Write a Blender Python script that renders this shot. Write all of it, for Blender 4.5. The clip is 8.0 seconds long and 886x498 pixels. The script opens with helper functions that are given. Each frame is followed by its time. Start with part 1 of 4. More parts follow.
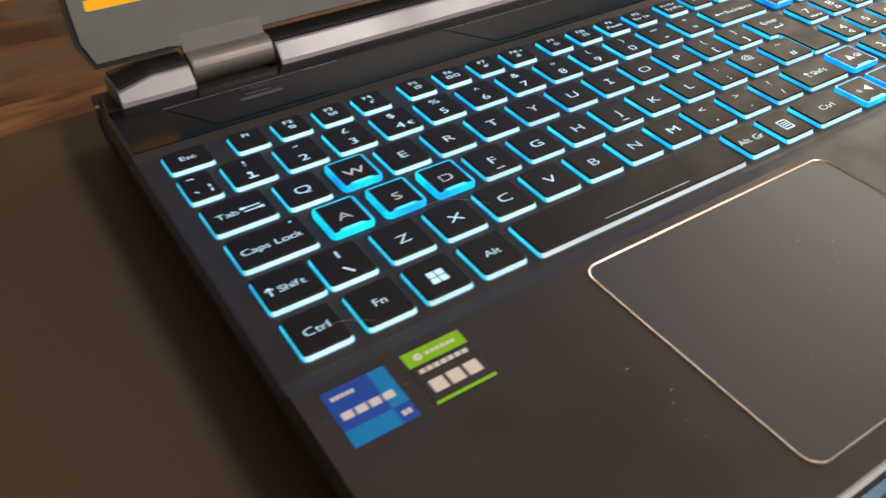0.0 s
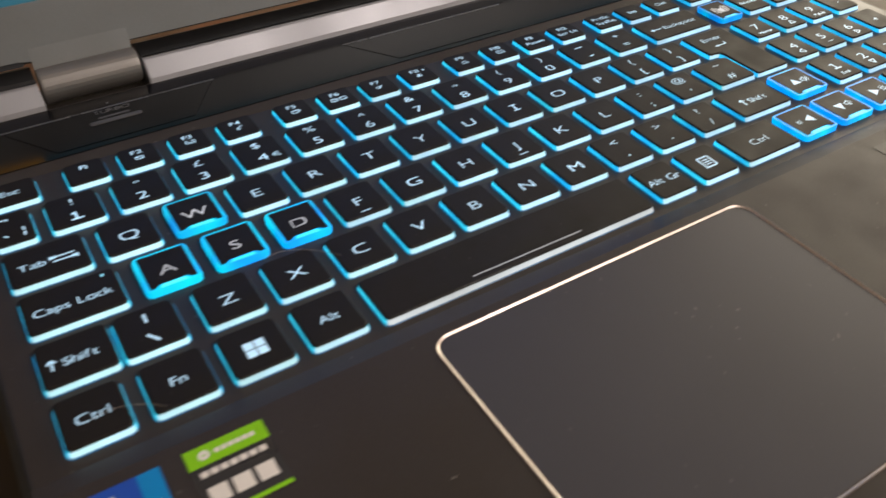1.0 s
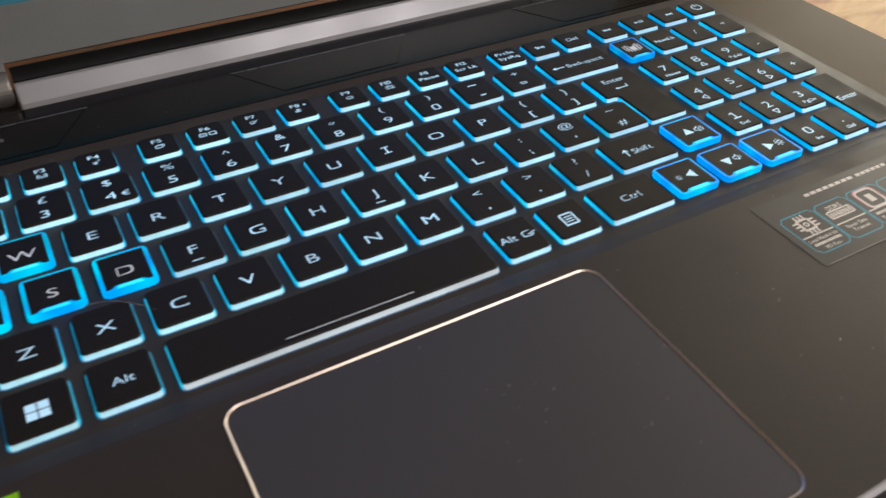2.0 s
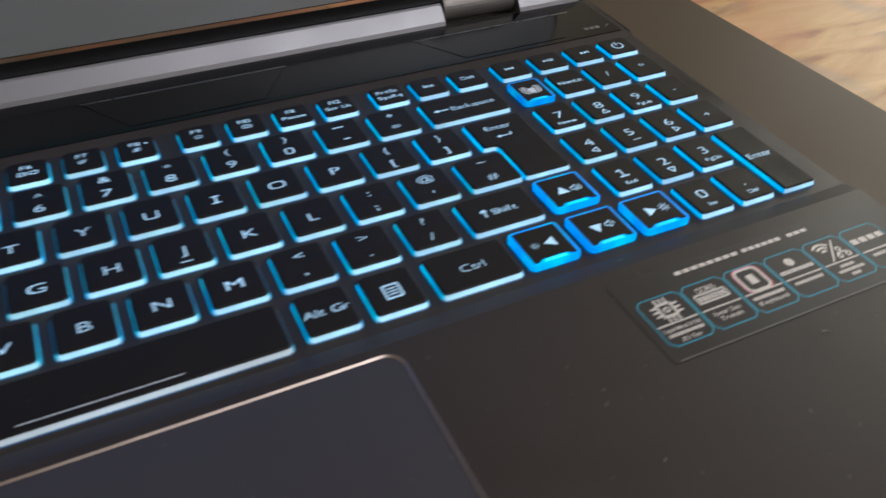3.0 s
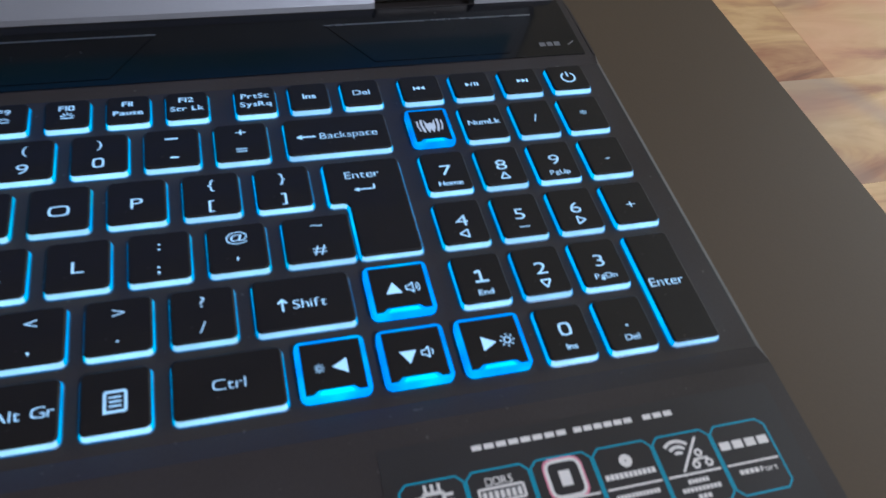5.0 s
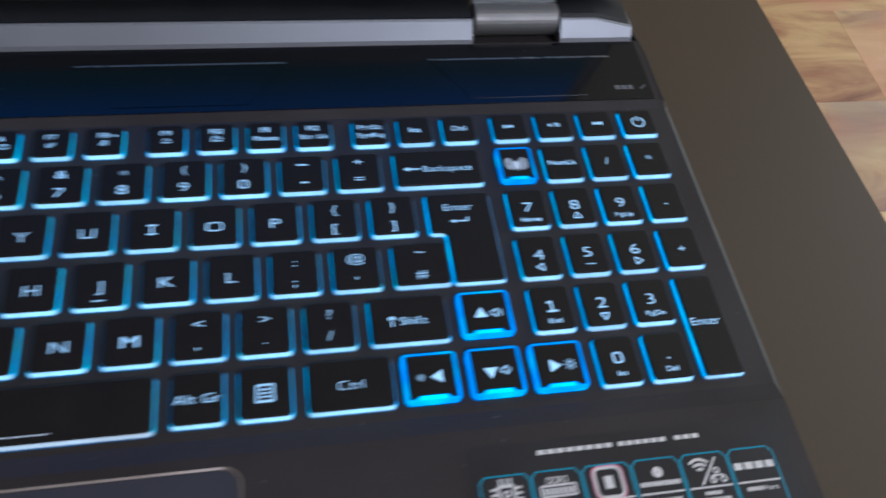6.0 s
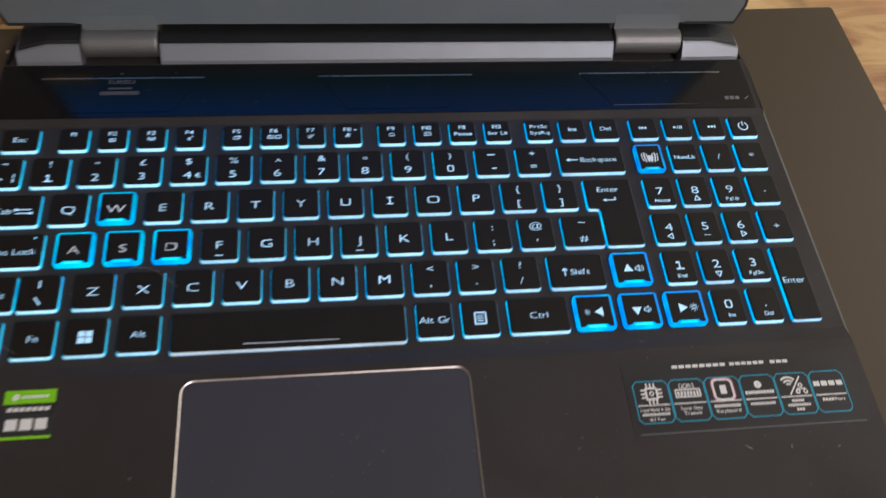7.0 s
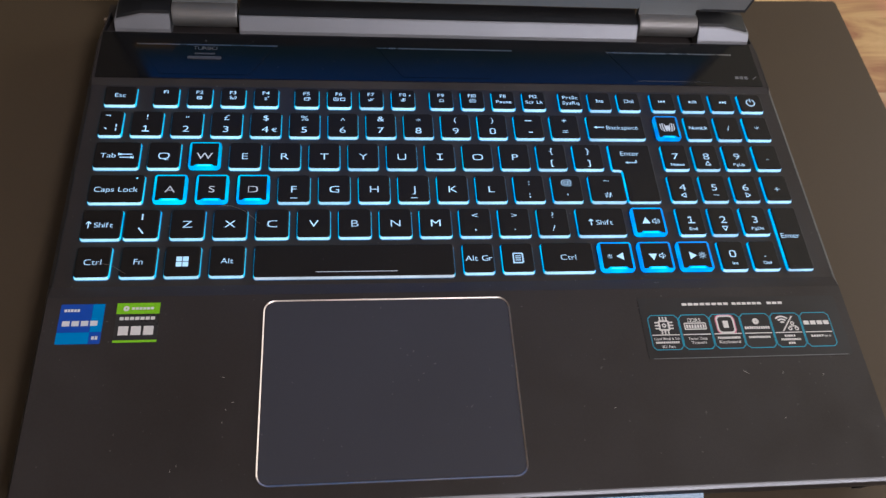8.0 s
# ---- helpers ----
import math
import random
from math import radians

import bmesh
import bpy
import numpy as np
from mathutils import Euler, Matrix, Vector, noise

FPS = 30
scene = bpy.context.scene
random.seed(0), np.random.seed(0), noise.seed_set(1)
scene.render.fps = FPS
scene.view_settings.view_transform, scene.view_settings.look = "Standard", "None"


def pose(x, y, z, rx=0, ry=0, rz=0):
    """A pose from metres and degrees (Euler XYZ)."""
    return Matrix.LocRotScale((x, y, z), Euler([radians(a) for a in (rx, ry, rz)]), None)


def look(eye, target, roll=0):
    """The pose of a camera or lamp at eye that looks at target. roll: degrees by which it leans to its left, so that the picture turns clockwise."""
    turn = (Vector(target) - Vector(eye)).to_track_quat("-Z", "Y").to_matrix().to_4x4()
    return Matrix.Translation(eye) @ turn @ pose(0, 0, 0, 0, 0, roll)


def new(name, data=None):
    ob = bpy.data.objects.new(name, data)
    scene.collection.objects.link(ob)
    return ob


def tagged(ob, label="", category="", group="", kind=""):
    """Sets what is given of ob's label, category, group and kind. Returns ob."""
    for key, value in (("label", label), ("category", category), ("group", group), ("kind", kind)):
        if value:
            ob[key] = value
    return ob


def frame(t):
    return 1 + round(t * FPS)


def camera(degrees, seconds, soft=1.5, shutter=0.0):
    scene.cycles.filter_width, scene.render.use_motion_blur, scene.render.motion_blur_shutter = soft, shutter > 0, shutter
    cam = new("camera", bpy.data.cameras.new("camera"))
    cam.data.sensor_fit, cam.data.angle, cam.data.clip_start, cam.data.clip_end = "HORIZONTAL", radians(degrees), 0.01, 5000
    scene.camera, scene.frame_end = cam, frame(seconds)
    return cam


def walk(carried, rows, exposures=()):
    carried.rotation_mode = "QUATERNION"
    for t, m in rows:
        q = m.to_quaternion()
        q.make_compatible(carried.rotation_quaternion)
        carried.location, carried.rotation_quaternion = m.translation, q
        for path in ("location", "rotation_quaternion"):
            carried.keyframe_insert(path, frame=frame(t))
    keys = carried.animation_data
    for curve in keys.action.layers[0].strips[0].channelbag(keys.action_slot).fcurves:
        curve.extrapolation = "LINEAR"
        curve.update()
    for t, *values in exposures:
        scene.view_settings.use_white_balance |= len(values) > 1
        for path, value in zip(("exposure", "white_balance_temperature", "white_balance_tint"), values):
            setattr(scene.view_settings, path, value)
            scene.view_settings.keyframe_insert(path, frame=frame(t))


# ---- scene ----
cam = camera(57.3, 8.0, soft=1.35, shutter=0.5)
cam.data.dof.use_dof, cam.data.dof.focus_distance, cam.data.dof.aperture_fstop = True, 0.36, 28.0
PATH = [
    (0, (-0.22076, -0.14776, 0.18056), (-0.09244, 0.04104, -0.01409), 0.97),
    (0.5, (-0.19143, -0.14181, 0.17229), (-0.06453, 0.04756, -0.02274), 0.92),
    (1, (-0.15942, -0.14064, 0.17014), (-0.03638, 0.05085, -0.02529), 0.91),
    (1.5, (-0.12831, -0.14838, 0.17341), (-0.00972, 0.04609, -0.02183), 1.04),
    (1.7, (-0.11869, -0.15002, 0.17903), (-0.00074, 0.0426, -0.01841), 1.81),
    (2.8, (-0.05157, -0.15399, 0.17698), (0.05441, 0.04748, -0.0184), 1.71),
    (3, (-0.03319, -0.15097, 0.17395), (0.07104, 0.05184, -0.021), 2.13),
    (3.5, (0.00456, -0.14036, 0.16526), (0.10314, 0.06246, -0.0326), 3.48),
    (4, (0.02717, -0.13328, 0.15938), (0.11812, 0.06621, -0.04539), 5.47),
    (4.5, (0.04908, -0.1185, 0.15861), (0.12901, 0.07402, -0.05714), 7.45),
    (4.7, (0.05874, -0.11098, 0.16995), (0.13477, 0.07683, -0.05128), 8.38),
    (5.8, (0.05498, -0.0974, 0.22513), (0.11118, 0.06591, -0.02016), 11.55),
    (6, (0.03797, -0.10124, 0.24134), (0.09159, 0.05931, -0.00634), 11.83),
    (6.5, (-0.00359, -0.1181, 0.27697), (0.04108, 0.03771, 0.02452), 10.91),
    (7, (-0.02717, -0.1458, 0.31599), (0.00977, 0.00652, 0.06018), 9.55),
    (7.5, (-0.04803, -0.17332, 0.33228), (-0.01333, -0.02386, 0.07449), 9.84),
    (8, (-0.0521, -0.1894, 0.34824), (-0.0171, -0.03899, 0.09104), 10.75),
]
EXPOSURES = [(0.0, 0.50, 6350, 14), (1.5, 0.24, 6150, 13), (3.0, 0.04, 5500, 11), (3.5, 0.0, 5300, 11), (4.5, 0.17, 4880, 11), (6.0, 0.15, 4780, 11), (6.5, 0.23, 4920, 11), (7.0, 0.24, 5450, 12), (7.5, 0.28, 4950, 15), (8.0, 0.26, 5350, 15)]
walk(cam, [(t, look(eye, target, roll)) for t, eye, target, roll in PATH], EXPOSURES)

WINDOW_W, CEIL_W, SCREEN = 27.0, 28.0, 1.1

# ---- light ----
world = bpy.data.worlds.new("world")
scene.world = world
world.use_nodes = True
wt = world.node_tree
sky = wt.nodes.new("ShaderNodeTexSky")
sky.sky_type, sky.sun_disc, sky.sun_elevation, sky.sun_rotation = "NISHITA", False, radians(35), radians(200)
wt.links.new(sky.outputs[0], wt.nodes["Background"].inputs[0])
wt.nodes["Background"].inputs[1].default_value = 0.1


def area(name, m, sx, sy, watts, colour):
    lamp = bpy.data.lights.new(name, "AREA")
    lamp.shape, lamp.size, lamp.size_y, lamp.energy, lamp.color = "RECTANGLE", sx, sy, watts, colour
    ob = new(name, lamp)
    ob.matrix_world = m
    return ob


# daylight in the window's opening, beyond the right-hand end of the table
area("window_daylight", look((2.17, 0.85, 0.72), (0.0, 0.85, 0.72)), 1.4, 1.15, WINDOW_W, (1.0, 0.86, 0.60))
# the ceiling lamp's own light, behind the camera
area("ceiling_lamp_light", look((0.85, -1.25, 1.58), (0.85, -1.25, 0.0)), 0.44, 0.44, CEIL_W, (1.0, 0.87, 0.75))


# ---- materials ----
def material(name):
    m = bpy.data.materials.new(name)
    m.use_nodes = True
    return m, m.node_tree, m.node_tree.nodes["Principled BSDF"]


def nd(t, kind, **sets):
    n = t.nodes.new("ShaderNode" + kind)
    for k, v in sets.items():
        n.inputs[k.replace("_", " ")].default_value = v
    return n


def surface(name, colour, rough=0.5, metal=0.0, fine=900.0, wear=35.0, bump=0.05, vary=0.25, rvary=0.12, spec=0.5, dust=0.0):
    """Grain at a fine scale and stains at a coarse one, on colour, gloss and relief. dust: how much pale lint lies on it."""
    m, t, b = material(name)
    co = t.nodes.new("ShaderNodeTexCoord").outputs["Object"]
    n1, n2 = nd(t, "TexNoise", Scale=fine, Detail=4.0), nd(t, "TexNoise", Scale=wear, Detail=6.0, Roughness=0.6)
    for n in (n1, n2):
        t.links.new(co, n.inputs["Vector"])
    mix = t.nodes.new("ShaderNodeMix")
    mix.data_type = "RGBA"
    mix.inputs[6].default_value = (*[c * (1 - vary) for c in colour], 1)
    mix.inputs[7].default_value = (*[min(1, c * (1 + vary)) for c in colour], 1)
    add = t.nodes.new("ShaderNodeMath")
    add.operation = "MULTIPLY_ADD"
    t.links.new(n1.outputs[0], add.inputs[0])
    add.inputs[1].default_value = 0.4
    half = t.nodes.new("ShaderNodeMath")
    half.operation = "MULTIPLY"
    half.inputs[1].default_value = 0.6
    t.links.new(n2.outputs[0], half.inputs[0])
    t.links.new(half.outputs[0], add.inputs[2])
    t.links.new(add.outputs[0], mix.inputs[0])
    last = mix.outputs[2]
    if dust:
        v = nd(t, "TexNoise", Scale=520.0, Detail=1.0)
        t.links.new(co, v.inputs["Vector"])
        cut = nd(t, "MapRange", From_Min=0.76, From_Max=0.80, To_Max=dust)
        t.links.new(v.outputs[0], cut.inputs["Value"])
        top = t.nodes.new("ShaderNodeMix")
        top.data_type = "RGBA"
        t.links.new(cut.outputs[0], top.inputs[0])
        t.links.new(last, top.inputs[6])
        top.inputs[7].default_value = (0.45, 0.42, 0.4, 1)
        last = top.outputs[2]
    t.links.new(last, b.inputs["Base Color"])
    r = nd(t, "MapRange", To_Min=rough - rvary, To_Max=rough + rvary, From_Min=0.3, From_Max=0.7)
    t.links.new(n2.outputs[0], r.inputs["Value"])
    t.links.new(r.outputs[0], b.inputs["Roughness"])
    b.inputs["Metallic"].default_value = metal
    b.inputs["Specular IOR Level"].default_value = spec
    if bump:
        bp = nd(t, "Bump", Strength=bump, Distance=0.0002)
        t.links.new(n1.outputs[0], bp.inputs["Height"])
        t.links.new(bp.outputs[0], b.inputs["Normal"])
    return m


def glowing(name, colour, strength, base=(0.5, 0.55, 0.6), vary=0.35, scale=55.0, colour2=None):
    """Backlit translucent plastic: the light behind it is uneven along its length."""
    m, t, b = material(name)
    co = t.nodes.new("ShaderNodeTexCoord").outputs["Object"]
    n = nd(t, "TexNoise", Scale=scale, Detail=2.0)
    t.links.new(co, n.inputs["Vector"])
    info = t.nodes.new("ShaderNodeObjectInfo")
    r = nd(t, "MapRange", From_Min=0.3, From_Max=0.7, To_Min=strength * (1 - vary), To_Max=strength * (1 + vary))
    t.links.new(n.outputs[0], r.inputs["Value"])
    k = nd(t, "MapRange", To_Min=0.8, To_Max=1.2)
    t.links.new(info.outputs["Random"], k.inputs["Value"])
    mul = t.nodes.new("ShaderNodeMath")
    mul.operation = "MULTIPLY"
    t.links.new(r.outputs[0], mul.inputs[0])
    t.links.new(k.outputs[0], mul.inputs[1])
    t.links.new(mul.outputs[0], b.inputs["Emission Strength"])
    b.inputs["Emission Color"].default_value = (*colour, 1)
    if colour2:
        n2 = nd(t, "TexNoise", Scale=90.0, Detail=1.0)
        off = t.nodes.new("ShaderNodeVectorMath")
        t.links.new(co, off.inputs[0])
        t.links.new(info.outputs["Location"], off.inputs[1])
        t.links.new(off.outputs[0], n2.inputs["Vector"])
        xyz = t.nodes.new("ShaderNodeSeparateXYZ")
        t.links.new(off.outputs[0], xyz.inputs[0])
        zone = t.nodes.new("ShaderNodeMath")
        zone.operation = "MULTIPLY_ADD"
        zone.inputs[1].default_value = -0.9
        t.links.new(xyz.outputs[0], zone.inputs[0])
        t.links.new(n2.outputs[0], zone.inputs[2])
        k2 = nd(t, "MapRange", From_Min=0.38, From_Max=0.64)
        t.links.new(zone.outputs[0], k2.inputs["Value"])
        mx = t.nodes.new("ShaderNodeMix")
        mx.data_type = "RGBA"
        t.links.new(k2.outputs[0], mx.inputs[0])
        mx.inputs[6].default_value, mx.inputs[7].default_value = (*colour, 1), (*colour2, 1)
        t.links.new(mx.outputs[2], b.inputs["Emission Color"])
    b.inputs["Base Color"].default_value = (*base, 1)
    b.inputs["Roughness"].default_value = 0.35
    return m


DECK = surface("black_anodised_metal", (0.034, 0.0285, 0.0265), 0.44, 0.0, 1500, 24, 0.10, 0.45, 0.16, 0.32, dust=0.12)
WELL = surface("keyboard_bed_plastic", (0.018, 0.0148, 0.0122), 0.40, 0.0, 1200, 40, 0.08, 0.35, 0.10, 0.25, dust=0.15)
VENT = surface("glossy_vent_plastic", (0.004, 0.004, 0.005), 0.13, 0.0, 900, 30, 0.02, 0.3, 0.04, 0.4, dust=0.06)
PAD = surface("touchpad_glass", (0.046, 0.046, 0.058), 0.42, 0.0, 1500, 26, 0.03, 0.12, 0.05, 0.4, dust=0.15)
TRIM = surface("diamond_cut_edge", (0.66, 0.58, 0.53), 0.42, 1.0, 700, 50, 0.02, 0.1, 0.08)
BAR = surface("satin_grey_bar", (0.29, 0.295, 0.32), 0.50, 0.60, 1400, 40, 0.05, 0.08, 0.06)
HINGE = surface("hinge_metal", (0.25, 0.24, 0.23), 0.52, 0.75, 1400, 60, 0.05, 0.1, 0.06)
SHELL = surface("dark_shell_plastic", (0.012, 0.012, 0.013), 0.45, 0.0, 1000, 50, 0.08)
BEZEL = surface("grey_bezel_coating", (0.22, 0.235, 0.245), 0.38, 0.45, 1600, 45, 0.08, 0.15, 0.08)
GASKET = surface("rubber_gasket", (0.02, 0.022, 0.026), 0.5)
CAP = surface("black_key_plastic", (0.011, 0.0087, 0.0066), 0.55, 0.0, 2200, 70, 0.10, 0.3, 0.10, 0.25, dust=0.12)
SKIRT = glowing("backlit_key_side", (0.01, 0.41, 0.80), 0.92, (0.06, 0.08, 0.1), colour2=(0.03, 0.56, 0.72))
FRONT = glowing("backlit_key_front", (0.36, 0.62, 0.76), 0.85, (0.2, 0.21, 0.22), colour2=(0.38, 0.68, 0.70))
# glow put into the space bar's front for the light its grey plastic reflects
PALE = glowing("space_bar_front", (0.56, 0.64, 0.64), 0.72, (0.3, 0.31, 0.31), vary=0.2)
LEAK = glowing("light_leak_under_key", (0.0, 0.22, 0.50), 0.32, (0.02, 0.03, 0.04))
GAME = glowing("translucent_blue_key", (0.0, 0.27, 0.84), 0.88, (0.02, 0.08, 0.14), colour2=(0.0, 0.55, 0.76))
GAMELIP = glowing("translucent_blue_lip", (0.03, 0.58, 0.95), 1.0, (0.02, 0.08, 0.14), colour2=(0.08, 0.78, 0.84))
INK = glowing("backlit_legend", (0.44, 0.74, 0.92), 0.72, (0.3, 0.32, 0.34), vary=0.12)
INKDIM = glowing("dim_legend", (0.62, 0.66, 0.68), 0.44, (0.3, 0.3, 0.3), vary=0.12)
LED = glowing("front_light_strip", (0.0, 0.32, 0.6), 0.17, (0.02, 0.05, 0.08), vary=0.15, scale=20)
DOT = glowing("indicator_dot", (0.0, 0.6, 0.8), 0.9)
GLOBE = glowing("lamp_glass", (1.0, 0.87, 0.75), 3.0, (0.7, 0.7, 0.68), vary=0.05)
GREY_INK = surface("grey_print", (0.76, 0.73, 0.69), 0.5, vary=0.1)
DIM_INK = surface("faint_print", (0.14, 0.14, 0.145), 0.45, vary=0.1)
LINE = surface("machined_line", (0.36, 0.36, 0.37), 0.30, 0.95, vary=0.1)
TEAL = surface("teal_print", (0.03, 0.33, 0.48), 0.45, vary=0.1)
FILM = surface("clear_sticker_film", (0.026, 0.024, 0.0245), 0.40, vary=0.2, spec=0.4)
BLUE = surface("sticker_royal_blue", (0.012, 0.075, 0.46), 0.35, vary=0.08)
CYAN = surface("sticker_sky_blue", (0.0, 0.24, 0.62), 0.35, vary=0.08)
GREEN = surface("sticker_lime_green", (0.24, 0.60, 0.0), 0.35, vary=0.08)
SMOKE = surface("sticker_black", (0.030, 0.029, 0.030), 0.3, vary=0.15)
WHITE = surface("sticker_white_print", (0.72, 0.73, 0.75), 0.4, vary=0.05)
PINK = surface("pink_print", (0.75, 0.25, 0.35), 0.4, vary=0.1)
CARD = surface("matte_black_card", (0.076, 0.055, 0.033), 0.52, 0.0, 1100, 9, 0.12, 0.16, 0.05, 0.27)
PAINT = surface("wall_paint", (0.47, 0.44, 0.40), 0.8, 0.0, 120, 3, 0.1, 0.06)
CEILING = surface("ceiling_paint", (0.70, 0.68, 0.64), 0.85, 0.0, 120, 3, 0.1, 0.04)
CARPET = surface("brown_carpet", (0.20, 0.15, 0.11), 0.9, 0.0, 300, 6, 0.4, 0.3)
DARKWOOD = surface("table_frame_wood", (0.16, 0.085, 0.045), 0.5, 0.0, 200, 12, 0.1, 0.3)
FRAMEW = surface("window_frame_paint", (0.75, 0.75, 0.73), 0.4, vary=0.05)


def wood(name, gain, warm):
    """Varnished hardwood staves: each one its own tone, with long grain, rings and knots."""
    m, t, b = material(name)
    co = t.nodes.new("ShaderNodeTexCoord").outputs["Object"]
    info = t.nodes.new("ShaderNodeObjectInfo").outputs["Random"]
    off = t.nodes.new("ShaderNodeVectorMath")
    off.operation = "MULTIPLY_ADD"
    cmb = t.nodes.new("ShaderNodeCombineXYZ")
    for i in range(3):
        t.links.new(info, cmb.inputs[i])
    off.inputs[1].default_value = (7.0, 11.0, 3.0)
    t.links.new(cmb.outputs[0], off.inputs[0])
    t.links.new(co, off.inputs[2])
    mp = t.nodes.new("ShaderNodeMapping")
    mp.inputs["Scale"].default_value = (2.6, 9.0, 5.0)
    t.links.new(off.outputs[0], mp.inputs[0])
    grain = nd(t, "TexNoise", Scale=3.4, Detail=5.0, Roughness=0.55, Distortion=1.2)
    t.links.new(mp.outputs[0], grain.inputs["Vector"])
    knot = nd(t, "TexNoise", Scale=13.0, Detail=3.0, Distortion=0.8)
    t.links.new(off.outputs[0], knot.inputs["Vector"])
    ramp = t.nodes.new("ShaderNodeValToRGB")
    e = ramp.color_ramp.elements
    e[0].position, e[0].color = 0.28, (0.17, 0.062, 0.026, 1)
    e[1].position, e[1].color = 0.75, (0.76, 0.51, 0.23, 1)
    for p, c in ((0.42, (0.38, 0.17, 0.07, 1)), (0.56, (0.60, 0.36, 0.14, 1))):
        x = e.new(p)
        x.color = c
    for x in e:
        x.color = (x.color[0] * gain, x.color[1] * gain * warm, x.color[2] * gain * warm * warm, 1)
    sm = t.nodes.new("ShaderNodeMath")
    sm.operation = "MULTIPLY_ADD"
    sm.inputs[1].default_value = 0.40
    sub = t.nodes.new("ShaderNodeMath")
    sub.operation = "SUBTRACT"
    sub.inputs[1].default_value = 0.20
    t.links.new(info, sm.inputs[0])
    t.links.new(grain.outputs[0], sm.inputs[2])
    t.links.new(sm.outputs[0], sub.inputs[0])
    t.links.new(sub.outputs[0], ramp.inputs[0])
    dark = nd(t, "MapRange", From_Min=0.62, From_Max=0.74, To_Max=0.6)
    t.links.new(knot.outputs[0], dark.inputs["Value"])
    mix = t.nodes.new("ShaderNodeMix")
    mix.data_type = "RGBA"
    t.links.new(dark.outputs[0], mix.inputs[0])
    t.links.new(ramp.outputs[0], mix.inputs[6])
    mix.inputs[7].default_value = (0.10, 0.06, 0.035, 1)
    # broad salmon and grey heartwood patches
    last = mix.outputs[2]
    for size, tone, lo in ((7.0, (0.64 * gain, 0.28 * gain, 0.16 * gain, 1), 0.54), (9.5, (0.34 * gain, 0.27 * gain, 0.21 * gain, 1), 0.54)):
        patch = nd(t, "TexNoise", Scale=size, Detail=2.0, Distortion=0.6)
        t.links.new(off.outputs[0], patch.inputs["Vector"])
        much = nd(t, "MapRange", From_Min=lo, From_Max=lo + 0.12, To_Max=0.75)
        t.links.new(patch.outputs[0], much.inputs["Value"])
        over = t.nodes.new("ShaderNodeMix")
        over.data_type = "RGBA"
        t.links.new(much.outputs[0], over.inputs[0])
        t.links.new(last, over.inputs[6])
        over.inputs[7].default_value = tone
        last = over.outputs[2]
    t.links.new(last, b.inputs["Base Color"])
    b.inputs["Roughness"].default_value = 0.5
    bp = nd(t, "Bump", Strength=0.12, Distance=0.001)
    t.links.new(grain.outputs[0], bp.inputs["Height"])
    t.links.new(bp.outputs[0], b.inputs["Normal"])
    return m


# one wood twice: the darker copy paints weaker light away from the window
WOOD_LIT_SIDE, WOOD_DIM_SIDE = wood("pale_stave_lit_side", 0.95, 1.04), wood("dark_stave_dim_side", 0.55, 1.0)


def screen_material():
    """A lit display: a dark blue and teal wallpaper with a yellow block in its lower corner."""
    m, t, b = material("lit_display")
    co = t.nodes.new("ShaderNodeTexCoord").outputs["Object"]
    n = nd(t, "TexNoise", Scale=14.0, Detail=3.0, Distortion=1.0)
    t.links.new(co, n.inputs["Vector"])
    sep = t.nodes.new("ShaderNodeSeparateXYZ")
    t.links.new(co, sep.inputs[0])
    high = nd(t, "MapRange", From_Min=0.03, From_Max=0.07)
    t.links.new(sep.outputs[2], high.inputs["Value"])
    mix = t.nodes.new("ShaderNodeMath")
    mix.operation = "MULTIPLY_ADD"
    mix.inputs[1].default_value = 0.25
    t.links.new(n.outputs[0], mix.inputs[0])
    t.links.new(high.outputs[0], mix.inputs[2])
    ramp = t.nodes.new("ShaderNodeValToRGB")
    e = ramp.color_ramp.elements
    e[0].position, e[0].color = 0.10, (0.012, 0.075, 0.080, 1)
    e[1].position, e[1].color = 0.95, (0.012, 0.15, 0.50, 1)
    t.links.new(mix.outputs[0], ramp.inputs[0])
    t.links.new(ramp.outputs[0], b.inputs["Emission Color"])
    b.inputs["Emission Strength"].default_value = SCREEN
    b.inputs["Base Color"].default_value = (0.01, 0.01, 0.012, 1)
    b.inputs["Roughness"].default_value = 0.3
    return m


DISPLAY = screen_material()
YELLOW = glowing("lit_yellow_block", (1.0, 0.42, 0.0), 0.6, (0.06, 0.04, 0.0), vary=0.05)


# ---- building ----
def part(name, bm, mats, parent=None, label="", m=None):
    me = bpy.data.meshes.new(name)
    bm.to_mesh(me)
    bm.free()
    for x in mats if isinstance(mats, (list, tuple)) else [mats]:
        me.materials.append(x)
    ob = new(name, me)
    if parent:
        ob.parent = parent
    if m is not None:
        ob.matrix_basis = m
    if label:
        ob["label"] = label
    return ob


def thing(name, label, category, at=(0, 0, 0), group="", kind=""):
    ob = new(name)
    ob.location = at
    ob.empty_display_size = 0.02
    return tagged(ob, label, category, group, kind)


def outline(w, d, r, n=4):
    """A rounded rectangle about the origin, anticlockwise."""
    pts = []
    for cx, cy, a0 in ((w / 2 - r, d / 2 - r, 0), (-w / 2 + r, d / 2 - r, 90), (-w / 2 + r, -d / 2 + r, 180), (w / 2 - r, -d / 2 + r, 270)):
        for i in range(n + 1):
            a = radians(a0 + 90 * i / n)
            pts.append((cx + r * math.cos(a), cy + r * math.sin(a)))
    return pts


